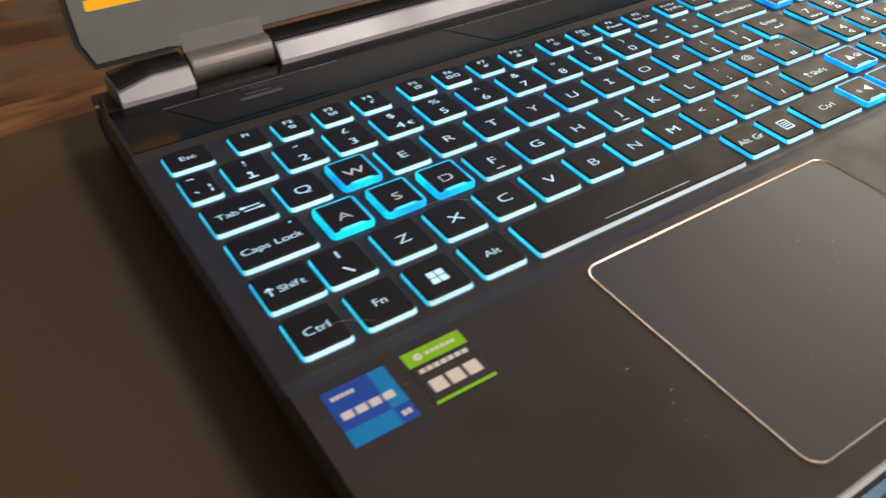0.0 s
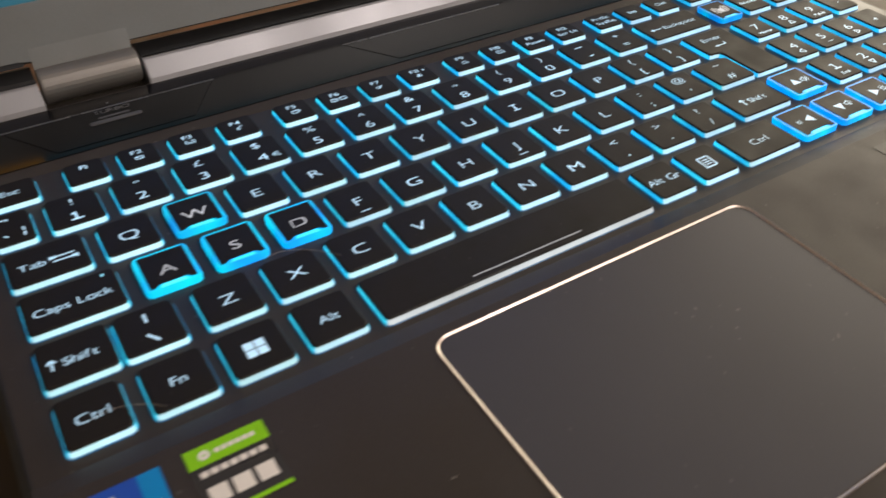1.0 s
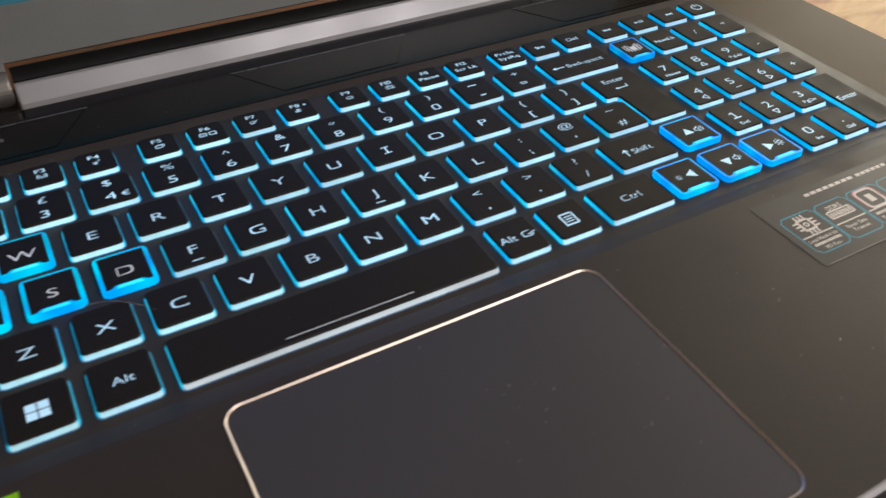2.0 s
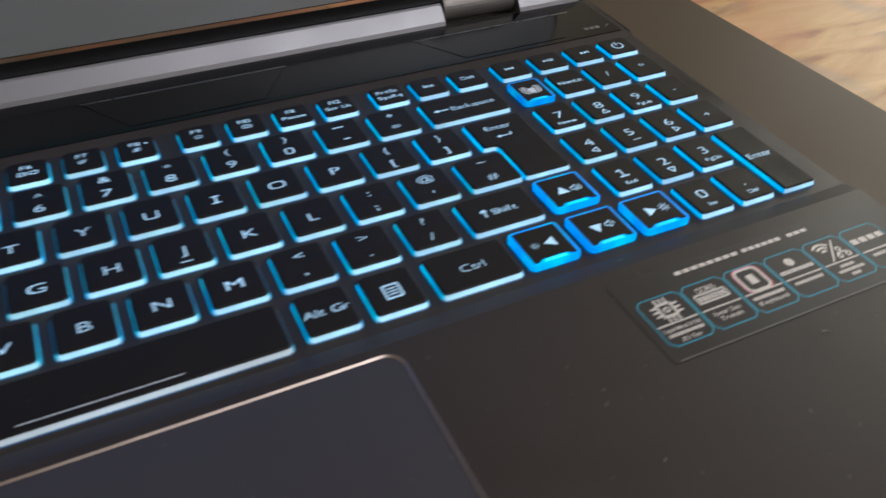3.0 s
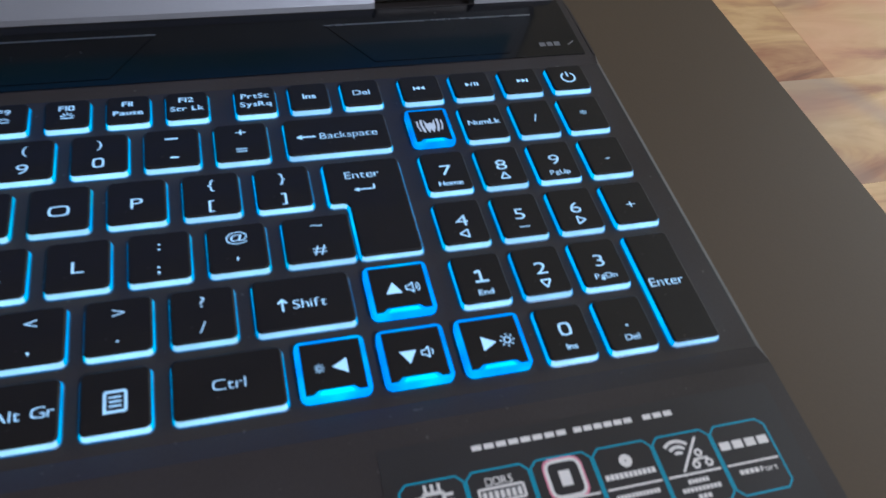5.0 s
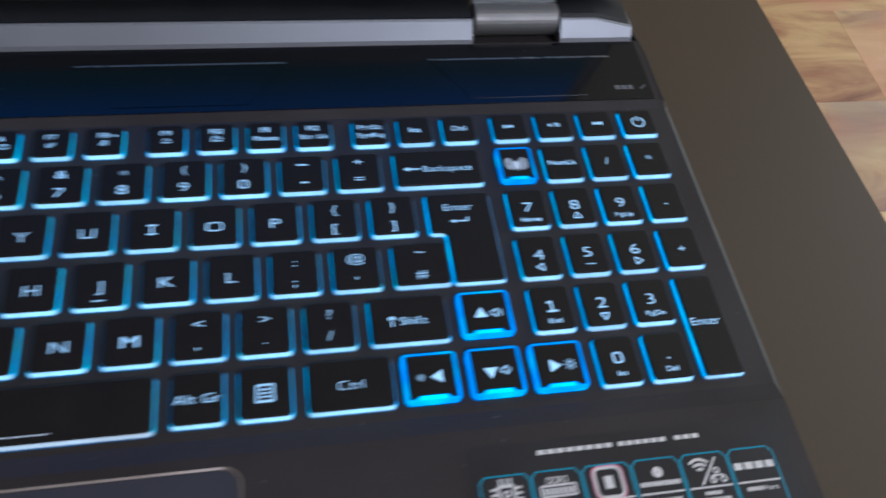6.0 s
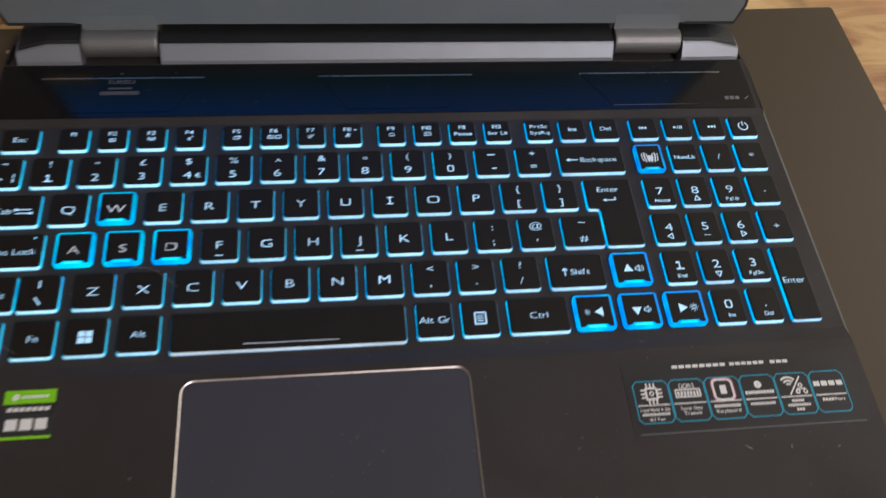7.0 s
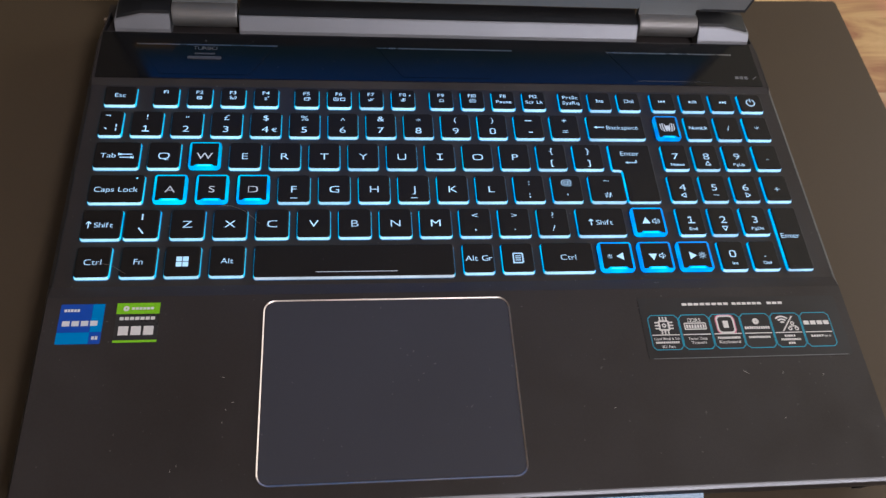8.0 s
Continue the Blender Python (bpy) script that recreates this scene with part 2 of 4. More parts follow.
def loft(bm, rings, cap_top=True, cap_bottom=False, mats=None):
    """Skins rings of points (lists of 3D points of the same count); mats: a material index for each band."""
    vs = [[bm.verts.new(p) for p in ring] for ring in rings]
    n = len(vs[0])
    for k in range(len(vs) - 1):
        for i in range(n):
            j = (i + 1) % n
            f = bm.faces.new((vs[k][i], vs[k][j], vs[k + 1][j], vs[k + 1][i]))
            if mats:
                f.material_index = mats[k]
    if cap_top:
        bm.faces.new(vs[-1])
    if cap_bottom:
        bm.faces.new(list(reversed(vs[0])))
    return vs


def lift(pts, z, dx=0.0, dy=0.0):
    return [(x + dx, y + dy, z) for x, y in pts]


def plate(bm, pts, z0, z1, bevel=0.0):
    """An upright prism on a flat outline."""
    if bevel:
        cx, cy = sum(p[0] for p in pts) / len(pts), sum(p[1] for p in pts) / len(pts)
        w, d = max(abs(p[0] - cx) for p in pts), max(abs(p[1] - cy) for p in pts)
        small = [(cx + (x - cx) * (1 - bevel / w), cy + (y - cy) * (1 - bevel / d)) for x, y in pts]
        loft(bm, [lift(pts, z0), lift(pts, z1 - bevel), lift(small, z1)], True, True)
    else:
        loft(bm, [lift(pts, z0), lift(pts, z1)], True, True)


def rect(x0, y0, x1, y1):
    return [(x0, y0), (x1, y0), (x1, y1), (x0, y1)]


def block(bm, x0, y0, z0, x1, y1, z1):
    plate(bm, rect(x0, y0, x1, y1), z0, z1)


def profile_x(bm, pts, x0, x1, bevel=0.0):
    """A section of (y, z) points run along x."""
    if bevel:
        cy, cz = sum(p[0] for p in pts) / len(pts), sum(p[1] for p in pts) / len(pts)
        sm = [(cy + (y - cy) * 0.97, cz + (z - cz) * 0.97) for y, z in pts]
        rings = [[(x0, y, z) for y, z in sm], [(x0 + bevel, y, z) for y, z in pts], [(x1 - bevel, y, z) for y, z in pts], [(x1, y, z) for y, z in sm]]
    else:
        rings = [[(x0, y, z) for y, z in pts], [(x1, y, z) for y, z in pts]]
    loft(bm, rings, True, True)
    bmesh.ops.recalc_face_normals(bm, faces=bm.faces)


# ---- flat print ----
GLYPHS = {}
ROUND = set("OQCGDU0Jacdeo")


def glyph(ch, bold=False):
    """The faces of one character of the built-in font, at height 1 on its baseline, from x = 0; round forms are squared off."""
    if (ch, bold) not in GLYPHS:
        cu = bpy.data.curves.new("lettering", "FONT")
        cu.body, cu.size, cu.resolution_u, cu.offset = ch, 1.0, 4, (0.012 if bold else 0.0 if ch in "MW&" else -0.006)
        ob = bpy.data.objects.new("lettering", cu)
        me = bpy.data.meshes.new_from_object(ob)
        pts = [tuple(v.co)[:2] for v in me.vertices]
        faces = [tuple(p.vertices) for p in me.polygons]
        x0, x1 = min(p[0] for p in pts), max(p[0] for p in pts)
        y0, y1 = min(p[1] for p in pts), max(p[1] for p in pts)
        if ch in ROUND:
            cx, cy, hx, hy = (x0 + x1) / 2, (y0 + y1) / 2, (x1 - x0) / 2, (y1 - y0) / 2
            out = []
            for x, y in pts:
                u, v = (x - cx) / hx, (y - cy) / hy
                m = max(abs(u), abs(v), 1e-6)
                f = 1 + (math.hypot(u, v) / m - 1) * 0.42
                out.append((cx + hx * max(-1, min(1, u * f)), cy + hy * max(-1, min(1, v * f))))
            pts = out
        GLYPHS[ch, bold] = ([(x - x0, y) for x, y in pts], faces, x1 - x0)
        bpy.data.objects.remove(ob)
        bpy.data.curves.remove(cu)
        bpy.data.meshes.remove(me)
    return GLYPHS[ch, bold]


def add_text(bm, text, x, y, size, z=0.0, wide=1.2, fit=None):
    """A line of extended lettering, centred on x."""
    gap, bold = 0.08, size < 0.0033  # small print is heavier
    w = sum(0.26 if c == " " else glyph(c, bold)[2] for c in text) + gap * (len(text) - 1)
    sx = fit / w if fit else size * wide * (1.12 if len(text) == 1 else 1.04)
    at = x - w * sx / 2
    for c in text:
        if c == " ":
            at += (0.26 + gap) * sx
            continue
        pts, faces, cw = glyph(c, bold)
        vs = [bm.verts.new((at + px * sx, y + (py - 0.36) * size, z)) for px, py in pts]
        for f in faces:
            try:
                bm.faces.new([vs[i] for i in f])
            except ValueError:
                pass
        at += (cw + gap) * sx


def add_poly(bm, pts, z=0.0):
    bm.faces.new([bm.verts.new((x, y, z)) for x, y in pts])


def add_bar(bm, x, y, w, h, z=0.0):
    add_poly(bm, rect(x - w / 2, y - h / 2, x + w / 2, y + h / 2), z)


def add_line(bm, p, q, w, z=0.0):
    a, b = Vector(p), Vector(q)
    n = (b - a).normalized()
    s = Vector((-n.y, n.x)) * w / 2
    add_poly(bm, [tuple(a - s), tuple(b - s), tuple(b + s), tuple(a + s)], z)


def add_path(bm, pts, w, z=0.0):
    for p, q in zip(pts, pts[1:]):
        add_line(bm, p, q, w, z)


def add_arc(bm, cx, cy, r, w, a0, a1, z=0.0, n=12):
    pts = [(radians(a0 + (a1 - a0) * i / n)) for i in range(n + 1)]
    for a, b in zip(pts, pts[1:]):
        add_poly(bm, [(cx + rr * math.cos(t), cy + rr * math.sin(t)) for rr, t in ((r - w / 2, a), (r + w / 2, a), (r + w / 2, b), (r - w / 2, b))], z)


def word_bars(bm, x, y, w, h, letters, z=0.0):
    """A word that stays unlettered: a row of plain bars, one for each letter's width."""
    step = w / letters
    for i in range(letters):
        add_bar(bm, x - w / 2 + (i + 0.5) * step, y, step * 0.80, h, z)


# ---- the room, beyond the table ----
TABLE_Z, FLOOR_Z, CEIL_Z = -0.060, -0.81, 1.65
RX0, RX1, RY0, RY1, TH = -2.2, 2.2, -2.3, 2.2, 0.12


def setting(name, bm, mats, label, category):
    return tagged(part(name, bm, mats), label, category, kind="structure")


bm = bmesh.new()
block(bm, RX0 - TH, RY0 - TH, FLOOR_Z - 0.1, RX1 + TH, RY1 + TH, FLOOR_Z)
setting("floor", bm, CARPET, "plain brown carpeted floor below the table", "floor")
bm = bmesh.new()
block(bm, RX0 - TH, RY0 - TH, CEIL_Z, RX1 + TH, RY1 + TH, CEIL_Z + 0.1)
setting("ceiling", bm, CEILING, "plain off-white painted ceiling", "ceiling")
for name, box in (("wall_north", (RX0 - TH, RY1, RX1 + TH, RY1 + TH)), ("wall_south", (RX0 - TH, RY0 - TH, RX1 + TH, RY0)), ("wall_west", (RX0 - TH, RY0, RX0, RY1))):
    bm = bmesh.new()
    block(bm, box[0], box[1], FLOOR_Z, box[2], box[3], CEIL_Z)
    setting(name, bm, PAINT, "plain pale beige painted wall", "wall")
WY0, WY1, WZ0, WZ1 = 0.13, 1.57, 0.13, 1.31
bm = bmesh.new()
block(bm, RX1, RY0, FLOOR_Z, RX1 + TH, WY0, CEIL_Z)
block(bm, RX1, WY1, FLOOR_Z, RX1 + TH, RY1, CEIL_Z)
block(bm, RX1, WY0, FLOOR_Z, RX1 + TH, WY1, WZ0)
block(bm, RX1, WY0, WZ1, RX1 + TH, WY1, CEIL_Z)
setting("wall_east", bm, PAINT, "beige painted wall with a window opening", "wall")
win = thing("window_1", "white-framed window that lets daylight in", "window", (RX1 + TH / 2, (WY0 + WY1) / 2, (WZ0 + WZ1) / 2), kind="structure")
hw, hh = (WY1 - WY0) / 2, (WZ1 - WZ0) / 2
for b4 in ((-hw, -hw + 0.05, -hh, hh), (hw - 0.05, hw, -hh, hh), (-hw + 0.05, hw - 0.05, hh - 0.05, hh), (-hw + 0.05, hw - 0.05, -hh, -hh + 0.05)):
    bm = bmesh.new()
    block(bm, -0.03, b4[0], b4[2], 0.03, b4[1], b4[3])
    part("window_frame", bm, FRAMEW, win)
lamp = thing("ceiling_lamp", "round white ceiling lamp with a warm glow", "lamp", (0.85, -1.25, CEIL_Z))
bm = bmesh.new()
circle = [(0.24 * math.cos(radians(i * 15)), 0.24 * math.sin(radians(i * 15))) for i in range(24)]
plate(bm, circle, -0.05, 0.0)
part("shade", bm, GLOBE, lamp, "glowing white glass shade")

# ---- the table ----
table = thing("table", "varnished wooden table top of mixed brown staves, dimmed to the left", "table", (0, 0, TABLE_Z))
bm = bmesh.new()
block(bm, -0.95, -0.50, -0.06, 1.15, 0.95, -0.032)
part("underframe", bm, DARKWOOD, table)
for lx, ly in ((-0.9, -0.45), (1.1, -0.45), (-0.9, 0.9), (1.1, 0.9)):
    bm = bmesh.new()
    plate(bm, outline(0.07, 0.07, 0.012), FLOOR_Z - TABLE_Z, -0.06)
    part("leg", bm, DARKWOOD, table, m=pose(lx, ly, 0))
STAVES = {}


def stave(length, wood_of):
    """One stave, its long edges slightly eased."""
    if (length, wood_of.name) not in STAVES:
        b = bmesh.new()
        plate(b, outline(length, 0.075, 0.0003, 1), -0.032, 0.0, 0.0002)
        me = bpy.data.meshes.new("stave")
        b.to_mesh(me)
        b.free()
        me.materials.append(wood_of)
        STAVES[length, wood_of.name] = me
    return STAVES[length, wood_of.name]


rnd = random.Random(5)
for row in range(19):
    x, end = -0.95, 1.15
    while x < end - 0.01:
        L = min(rnd.choice((0.36, 0.48, 0.6, 0.3)), round(end - x, 3))
        if x == -0.95:
            L = rnd.choice((0.12, 0.24, 0.36, 0.48))
        # tones mix, but mostly dimmed staves on the left paint the light's falloff
        ob = new("stave", stave(round(L, 3), WOOD_DIM_SIDE if rnd.random() < (0.9 if x + L / 2 < 0.05 else 0.12) else WOOD_LIT_SIDE))
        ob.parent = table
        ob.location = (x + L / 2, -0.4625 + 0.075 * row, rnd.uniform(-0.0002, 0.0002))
        x = round(x + L, 3)

# ---- the black carton under the laptop ----
carton = thing("black_box", "matte black cardboard carton lying under the laptop", "box", (0, 0, TABLE_Z))
carton.rotation_euler[2] = radians(2.0)
bx0, by0, bx1, by1, bh = -0.29, -0.175, 0.2719, 0.1895, -TABLE_Z - 0.0006
bm = bmesh.new()
pts = [(x + (bx0 + bx1) / 2, y + (by0 + by1) / 2) for x, y in outline(bx1 - bx0, by1 - by0, 0.0015, 2)]
plate(bm, pts, 0.0, bh - 0.0022)
part("tray", bm, CARD, carton)
bm = bmesh.new()
pts = [(x + (bx0 + bx1) / 2, y + (by0 + by1) / 2) for x, y in outline(bx1 - bx0 + 0.003, by1 - by0 + 0.003, 0.002, 3)]
plate(bm, pts, bh - 0.0020, bh, 0.0005)
part("lid_panel", bm, CARD, carton)

# ---- the laptop: chassis ----
C = 0.01  # the plan is in centimetres
laptop = thing("laptop", "black gaming laptop standing open with its keyboard lit cyan", "laptop")
DZ = 2.36
XL, XR = -17.92, 18.12  # where the flat deck ends


def cm(pts):
    return [(a * C, b * C) for a, b in pts]


bm = bmesh.new()
profile_x(bm, cm([(-10.9, 0.30), (-11.30, 0.75), (-11.42, 1.5), (-11.42, 2.22), (-11.33, 2.33), (-11.28, DZ), (-2.2, DZ), (-1.62, 2.19), (9.95, 2.19), (10.28, 2.34), (13.55, DZ), (13.62, 2.05), (15.9, 1.95), (15.9, 0.5), (15.4, 0.30)]), XL * C, XR * C)
part("chassis", bm, DECK, laptop)
for s in (-1, 1):
    bm = bmesh.new()
    e = XR if s > 0 else -XL
    sec = [(e, DZ), (e + 0.07, DZ), (e + 0.26, 2.05), (e + 0.26, 1.75), (e - 0.01, 1.1), (e - 0.56, 0.30), (e - 0.96, 0.30), (e, 1.2)]
    ys = ((-11.28, 0.985, 0), (-11.0, 1.0, 0), (-2.2, 1.0, 0), (-1.62, 1.0, 0.17), (9.95, 1.0, 0.17), (10.28, 1.0, 0), (12.9, 1.0, 0), (13.6, 0.994, 0), (14.9, 0.985, 0))
    rings = [[(s * x * f * C, yy * C, min(z, DZ - low) * C) for k, (x, z) in enumerate(sec)] for yy, f, low in ys]
    loft(bm, rings, True, True)
    bmesh.ops.recalc_face_normals(bm, faces=bm.faces)
    # outer faces take darker plastic to paint the side's shade, higher beside the keys
    for f in bm.faces:
        mid = f.calc_center_median()
        if mid.z < (2.25 if mid.y < 10.1 * C else 2.1) * C:
            f.material_index = 1
    rail = part("side_rail", bm, [DECK, SHELL], laptop, "bevelled black side edge")
    for k, (y0, w) in enumerate(((6.2, 1.3), (3.9, 0.7), (1.2, 0.55), (-0.2, 0.55)) if s < 0 else ((6.0, 0.9), (3.0, 1.3), (0.4, 1.3))):
        bm = bmesh.new()
        block(bm, s * (e + 0.05) * C - 0.0011, (y0 - w / 2) * C, 1.25 * C, s * (e + 0.05) * C + 0.0011, (y0 + w / 2) * C, 1.6 * C)
        part("port", bm, SHELL, rail)
    bm = bmesh.new()
    profile_x(bm, cm([(14.55, 2.10), (14.75, 2.10), (14.75, 1.6), (14.55, 1.6)]), s * 17.7 * C, s * 18.05 * C) if s > 0 else profile_x(bm, cm([(14.55, 2.10), (14.75, 2.10), (14.75, 1.6), (14.55, 1.6)]), -18.05 * C, -17.7 * C)
    part("corner_trim", bm, TRIM, laptop, "bright metal corner trim")
bm = bmesh.new()
profile_x(bm, cm([(-11.46, 2.16), (-11.46, 2.28), (-11.36, 2.34), (-11.30, 2.345), (-11.38, 2.16)]), -17.6 * C, 17.6 * C)
part("front_edge", bm, BAR, laptop, "bright machined front edge")
bm = bmesh.new()
profile_x(bm, cm([(-11.35, 0.85), (-11.62, 0.95), (-11.62, 1.25), (-11.40, 1.35)]), -15.5 * C, 9.6 * C)
part("light_strip", bm, LED, laptop, "blue light strip along the front")
for fx in (-15, 15):
    for fy in (-10, 13.5):
        bm = bmesh.new()
        plate(bm, [(p * C, q * C) for p, q in outline(3.0, 0.8, 0.35)], 0.0, 0.32 * C)
        part("rubber_foot", bm, GASKET, laptop, m=pose(fx * C, fy * C, 0))

# glossy panel above the keys, with angular inlays
bm = bmesh.new()
plate(bm, [(x * C, (y + 11.9) * C) for x, y in outline(35.7, 3.14, 0.04)], (DZ - 0.05) * C, (DZ + 0.012) * C)
vent = part("vent_panel", bm, VENT, laptop, "glossy black panel above the keys")
for x0, x1 in ((-16.0, -8.9), (-3.5, 3.8), (9.3, 16.5)):
    bm = bmesh.new()
    plate(bm, cm([(x0 + 1.3, 10.6), (x1 - 1.3, 10.6), (x1, 12.6), (x0, 12.6)]), (DZ + 0.013) * C, (DZ + 0.03) * C)
    part("inlay", bm, VENT, vent)
    bm = bmesh.new()
    plate(bm, cm([(x0 - 0.05, 12.61), (x1 + 0.05, 12.61), (x1 + 0.08, 12.68), (x0 - 0.08, 12.68)]), (DZ + 0.013) * C, (DZ + 0.035) * C)
    part("inlay_edge", bm, LINE, vent)
LINEDARK = surface("dark_button_plastic", (0.075, 0.075, 0.08), 0.4, vary=0.15)
bm = bmesh.new()
plate(bm, [(x * C - 0.1255, y * C + 0.1172) for x, y in outline(1.72, 0.20, 0.05)], (DZ + 0.03) * C, (DZ + 0.07) * C, 0.0001)
turbo = part("boost_button", bm, LINEDARK, laptop, "small bar-shaped button on the glossy panel")
bm = bmesh.new()
plate(bm, [(x * C - 0.1255, y * C + 0.1201) for x, y in outline(1.05, 0.10, 0.04)], (DZ + 0.03) * C, (DZ + 0.05) * C)
part("ridge", bm, LINEDARK, turbo)
bm = bmesh.new()
add_text(bm, "TURBO", -12.55 * C, 12.42 * C, 0.0034, (DZ + 0.034) * C, fit=0.0122)
add_arc(bm, -12.55 * C, 12.92 * C, 0.0002, 0.0005, 0, 360, (DZ + 0.036) * C, 8)
part("legend", bm, DIM_INK, turbo, "TURBO lettering")
bm = bmesh.new()
word_bars(bm, 16.75 * C, 10.95 * C, 0.008, 0.0022, 3, (DZ + 0.014) * C)
add_line(bm, (17.4 * C, 10.85 * C), (17.65 * C, 11.05 * C), 0.0005, (DZ + 0.014) * C)
part("sound_mark", bm, DIM_INK, vent)

# touchpad
tx, ty, tw, td = -3.43, -6.575, 10.90, 8.13
oo, o, i1, i2 = ([((x + tx) * C, (y + ty) * C) for x, y in outline(tw - k, td - k, r, 6)] for k, r in ((-0.04, 0.54), (0, 0.52), (0.11, 0.47), (0.17, 0.44)))
bm = bmesh.new()
plate(bm, i2, (DZ - 0.06) * C, (DZ + 0.004) * C)
pad = part("touchpad", bm, PAD, laptop, "smooth dark grey touchpad")
bm = bmesh.new()
loft(bm, [lift(oo, (DZ - 0.01) * C), lift(o, (DZ + 0.042) * C), lift(i1, (DZ + 0.007) * C), lift(i1, (DZ - 0.01) * C)], False)
part("bevel_frame", bm, TRIM, pad, "bright bevelled metal rim")

# rear bar, end caps, hinges
SEC = cm([(13.50, 2.34), (13.58, 2.52), (14.02, 3.05), (14.10, 3.10), (14.9, 3.02), (15.8, 2.8), (15.9, 1.9), (13.62, 2.0)])
bm = bmesh.new()
profile_x(bm, SEC, -10.85 * C, 11.15 * C, 0.0006)
bar = part("rear_bar", bm, BAR, laptop, "satin grey bar between the hinges")
bm = bmesh.new()
profile_x(bm, cm([(14.13, 3.115), (14.13, 3.16), (15.3, 3.14), (15.85, 2.9), (15.85, 2.84), (14.9, 3.05)]), -10.83 * C, 11.13 * C)
part("exhaust_lip", bm, SHELL, bar)
for s, xa, xb in ((-1, -17.25, -14.42), (1, 14.75, 17.75)):
    bm = bmesh.new()
    inner, outer = (xb, xa) if s < 0 else (xa, xb)
    LOW = cm([(13.50, 2.34), (13.58, 2.52), (13.82, 2.81), (13.92, 2.85), (14.9, 2.80), (15.8, 2.65), (15.9, 1.9), (13.62, 2.0)])
    loft(bm, [[(x * C, y, z) for y, z in sec] for x, sec in ((inner, SEC), (inner + s * 1.45, SEC), (outer, LOW))], True, True)
    bmesh.ops.recalc_face_normals(bm, faces=bm.faces)
    cap = part("end_cap", bm, BAR, laptop, "satin grey end cap beside the hinge")
    bm = bmesh.new()
    hi = cm([(14.12, 3.115), (14.26, 3.20), (15.2, 3.2), (15.85, 2.95), (15.86, 2.84), (14.9, 3.06)])
    lo = cm([(13.95, 2.87), (14.1, 2.93), (15.2, 2.95), (15.85, 2.8), (15.86, 2.7), (14.9, 2.83)])
    loft(bm, [[(x * C, y, z) for y, z in sec] for x, sec in ((inner, hi), (inner + s * 1.45, hi), (outer - s * 0.1, lo))], True, True)
    bmesh.ops.recalc_face_normals(bm, faces=bm.faces)
    part("cap_top", bm, SHELL, cap)
for xa, xb in ((-14.32, -10.95), (11.25, 14.65)):
    bm = bmesh.new()
    cyl = [(14.52 + 0.63 * math.cos(radians(a)), 2.72 + 0.63 * math.sin(radians(a))) for a in range(0, 360, 12)]
    profile_x(bm, cm(cyl), xa * C, xb * C, 0.0008)
    part("hinge_barrel", bm, HINGE, laptop, "dark metal hinge barrel")

# ---- the laptop: lid ----
TILT = 17.0
LIDM = pose(0, 14.98 * C, 3.37 * C, -TILT, 0, 0)  # local: x right, z up the lid, -y towards the keys


def slab(pts, y0, y1):
    """A prism on an outline of (x, z) in the lid's plane; y0 is its face towards the keys."""
    b = bmesh.new()
    loft(b, [[(x * C, y0 * C, z * C) for x, z in pts], [(x * C, y1 * C, z * C) for x, z in pts]], True, True)
    bmesh.ops.recalc_face_normals(b, faces=b.faces)
    return b


edge = [(-17.55, 0.12), (-14.6, 0.12), (-14.6, 0.05), (14.9, 0.05), (14.9, 0.12), (17.55, 0.12), (17.95, 1.0), (17.95, 22.6), (17.6, 22.9), (-17.6, 22.9), (-17.95, 22.6), (-17.95, 1.0)]
back = part("lid_shell", slab(edge, 0.22, 0.75), SHELL, laptop, "black lid shell", LIDM)
part("gasket", slab([(-17.62, 0.0), (-14.6, 0.0), (-14.3, 0.5), (14.6, 0.5), (14.9, 0.0), (17.62, 0.0), (18.03, 0.95), (18.03, 22.8), (-18.03, 22.8), (-18.03, 0.95)], 0.06, 0.21), GASKET, back, "thin dark rubber edge")
face = [(-17.5, 0.2), (-14.75, 0.2), (-14.05, 0.95), (14.35, 0.95), (15.05, 0.2), (17.5, 0.2), (17.82, 1.05), (17.82, 2.02), (-17.82, 2.02), (-17.82, 1.05)]
part("bezel", slab(face, -0.04, 0.05), BEZEL, back, "grey plastic lower bezel")
for x0, x1 in ((-17.82, -17.3), (17.3, 17.82)):
    part("bezel", slab([(x0, 2.02), (x1, 2.02), (x1, 22.2), (x0, 22.2)], -0.04, 0.05), BEZEL, back)
part("bezel", slab([(-17.82, 22.2), (17.82, 22.2), (17.82, 22.7), (-17.82, 22.7)], -0.04, 0.05), BEZEL, back)
strip = [(-14.72, 0.19), (-14.3, 0.12), (14.6, 0.12), (15.0, 0.19), (15.0, 1.2), (-14.72, 1.2)]
cover = part("hinge_cover", slab(strip, -0.036, 0.20), BEZEL, back, "grey strip above the hinges")
for x0, x1 in ((-14.3, -10.95), (11.25, 14.62)):
    b = bmesh.new()
    loft(b, [[(x * C, y * C, z * C) for x, y in ((x0, f), (x1, f), (x1, 0.20), (x0, 0.20))] for z, f in ((-0.65, -0.11), (-0.2, -0.10), (0.55, -0.038))], True, True)
    bmesh.ops.recalc_face_normals(b, faces=b.faces)
    part("hinge_tab", b, BEZEL, cover)
disp = part("display", slab([(-17.3, 2.02), (17.3, 2.02), (17.3, 22.2), (-17.3, 22.2)], 0.0, 0.05), DISPLAY, back, "lit display with a dark blue picture")
b = slab([(-17.28, 2.06), (-15.0, 2.06), (-15.0, 2.45), (-17.28, 2.45)], -0.012, -0.004)
part("picture_block", b, YELLOW, disp, "bright yellow block of the picture")

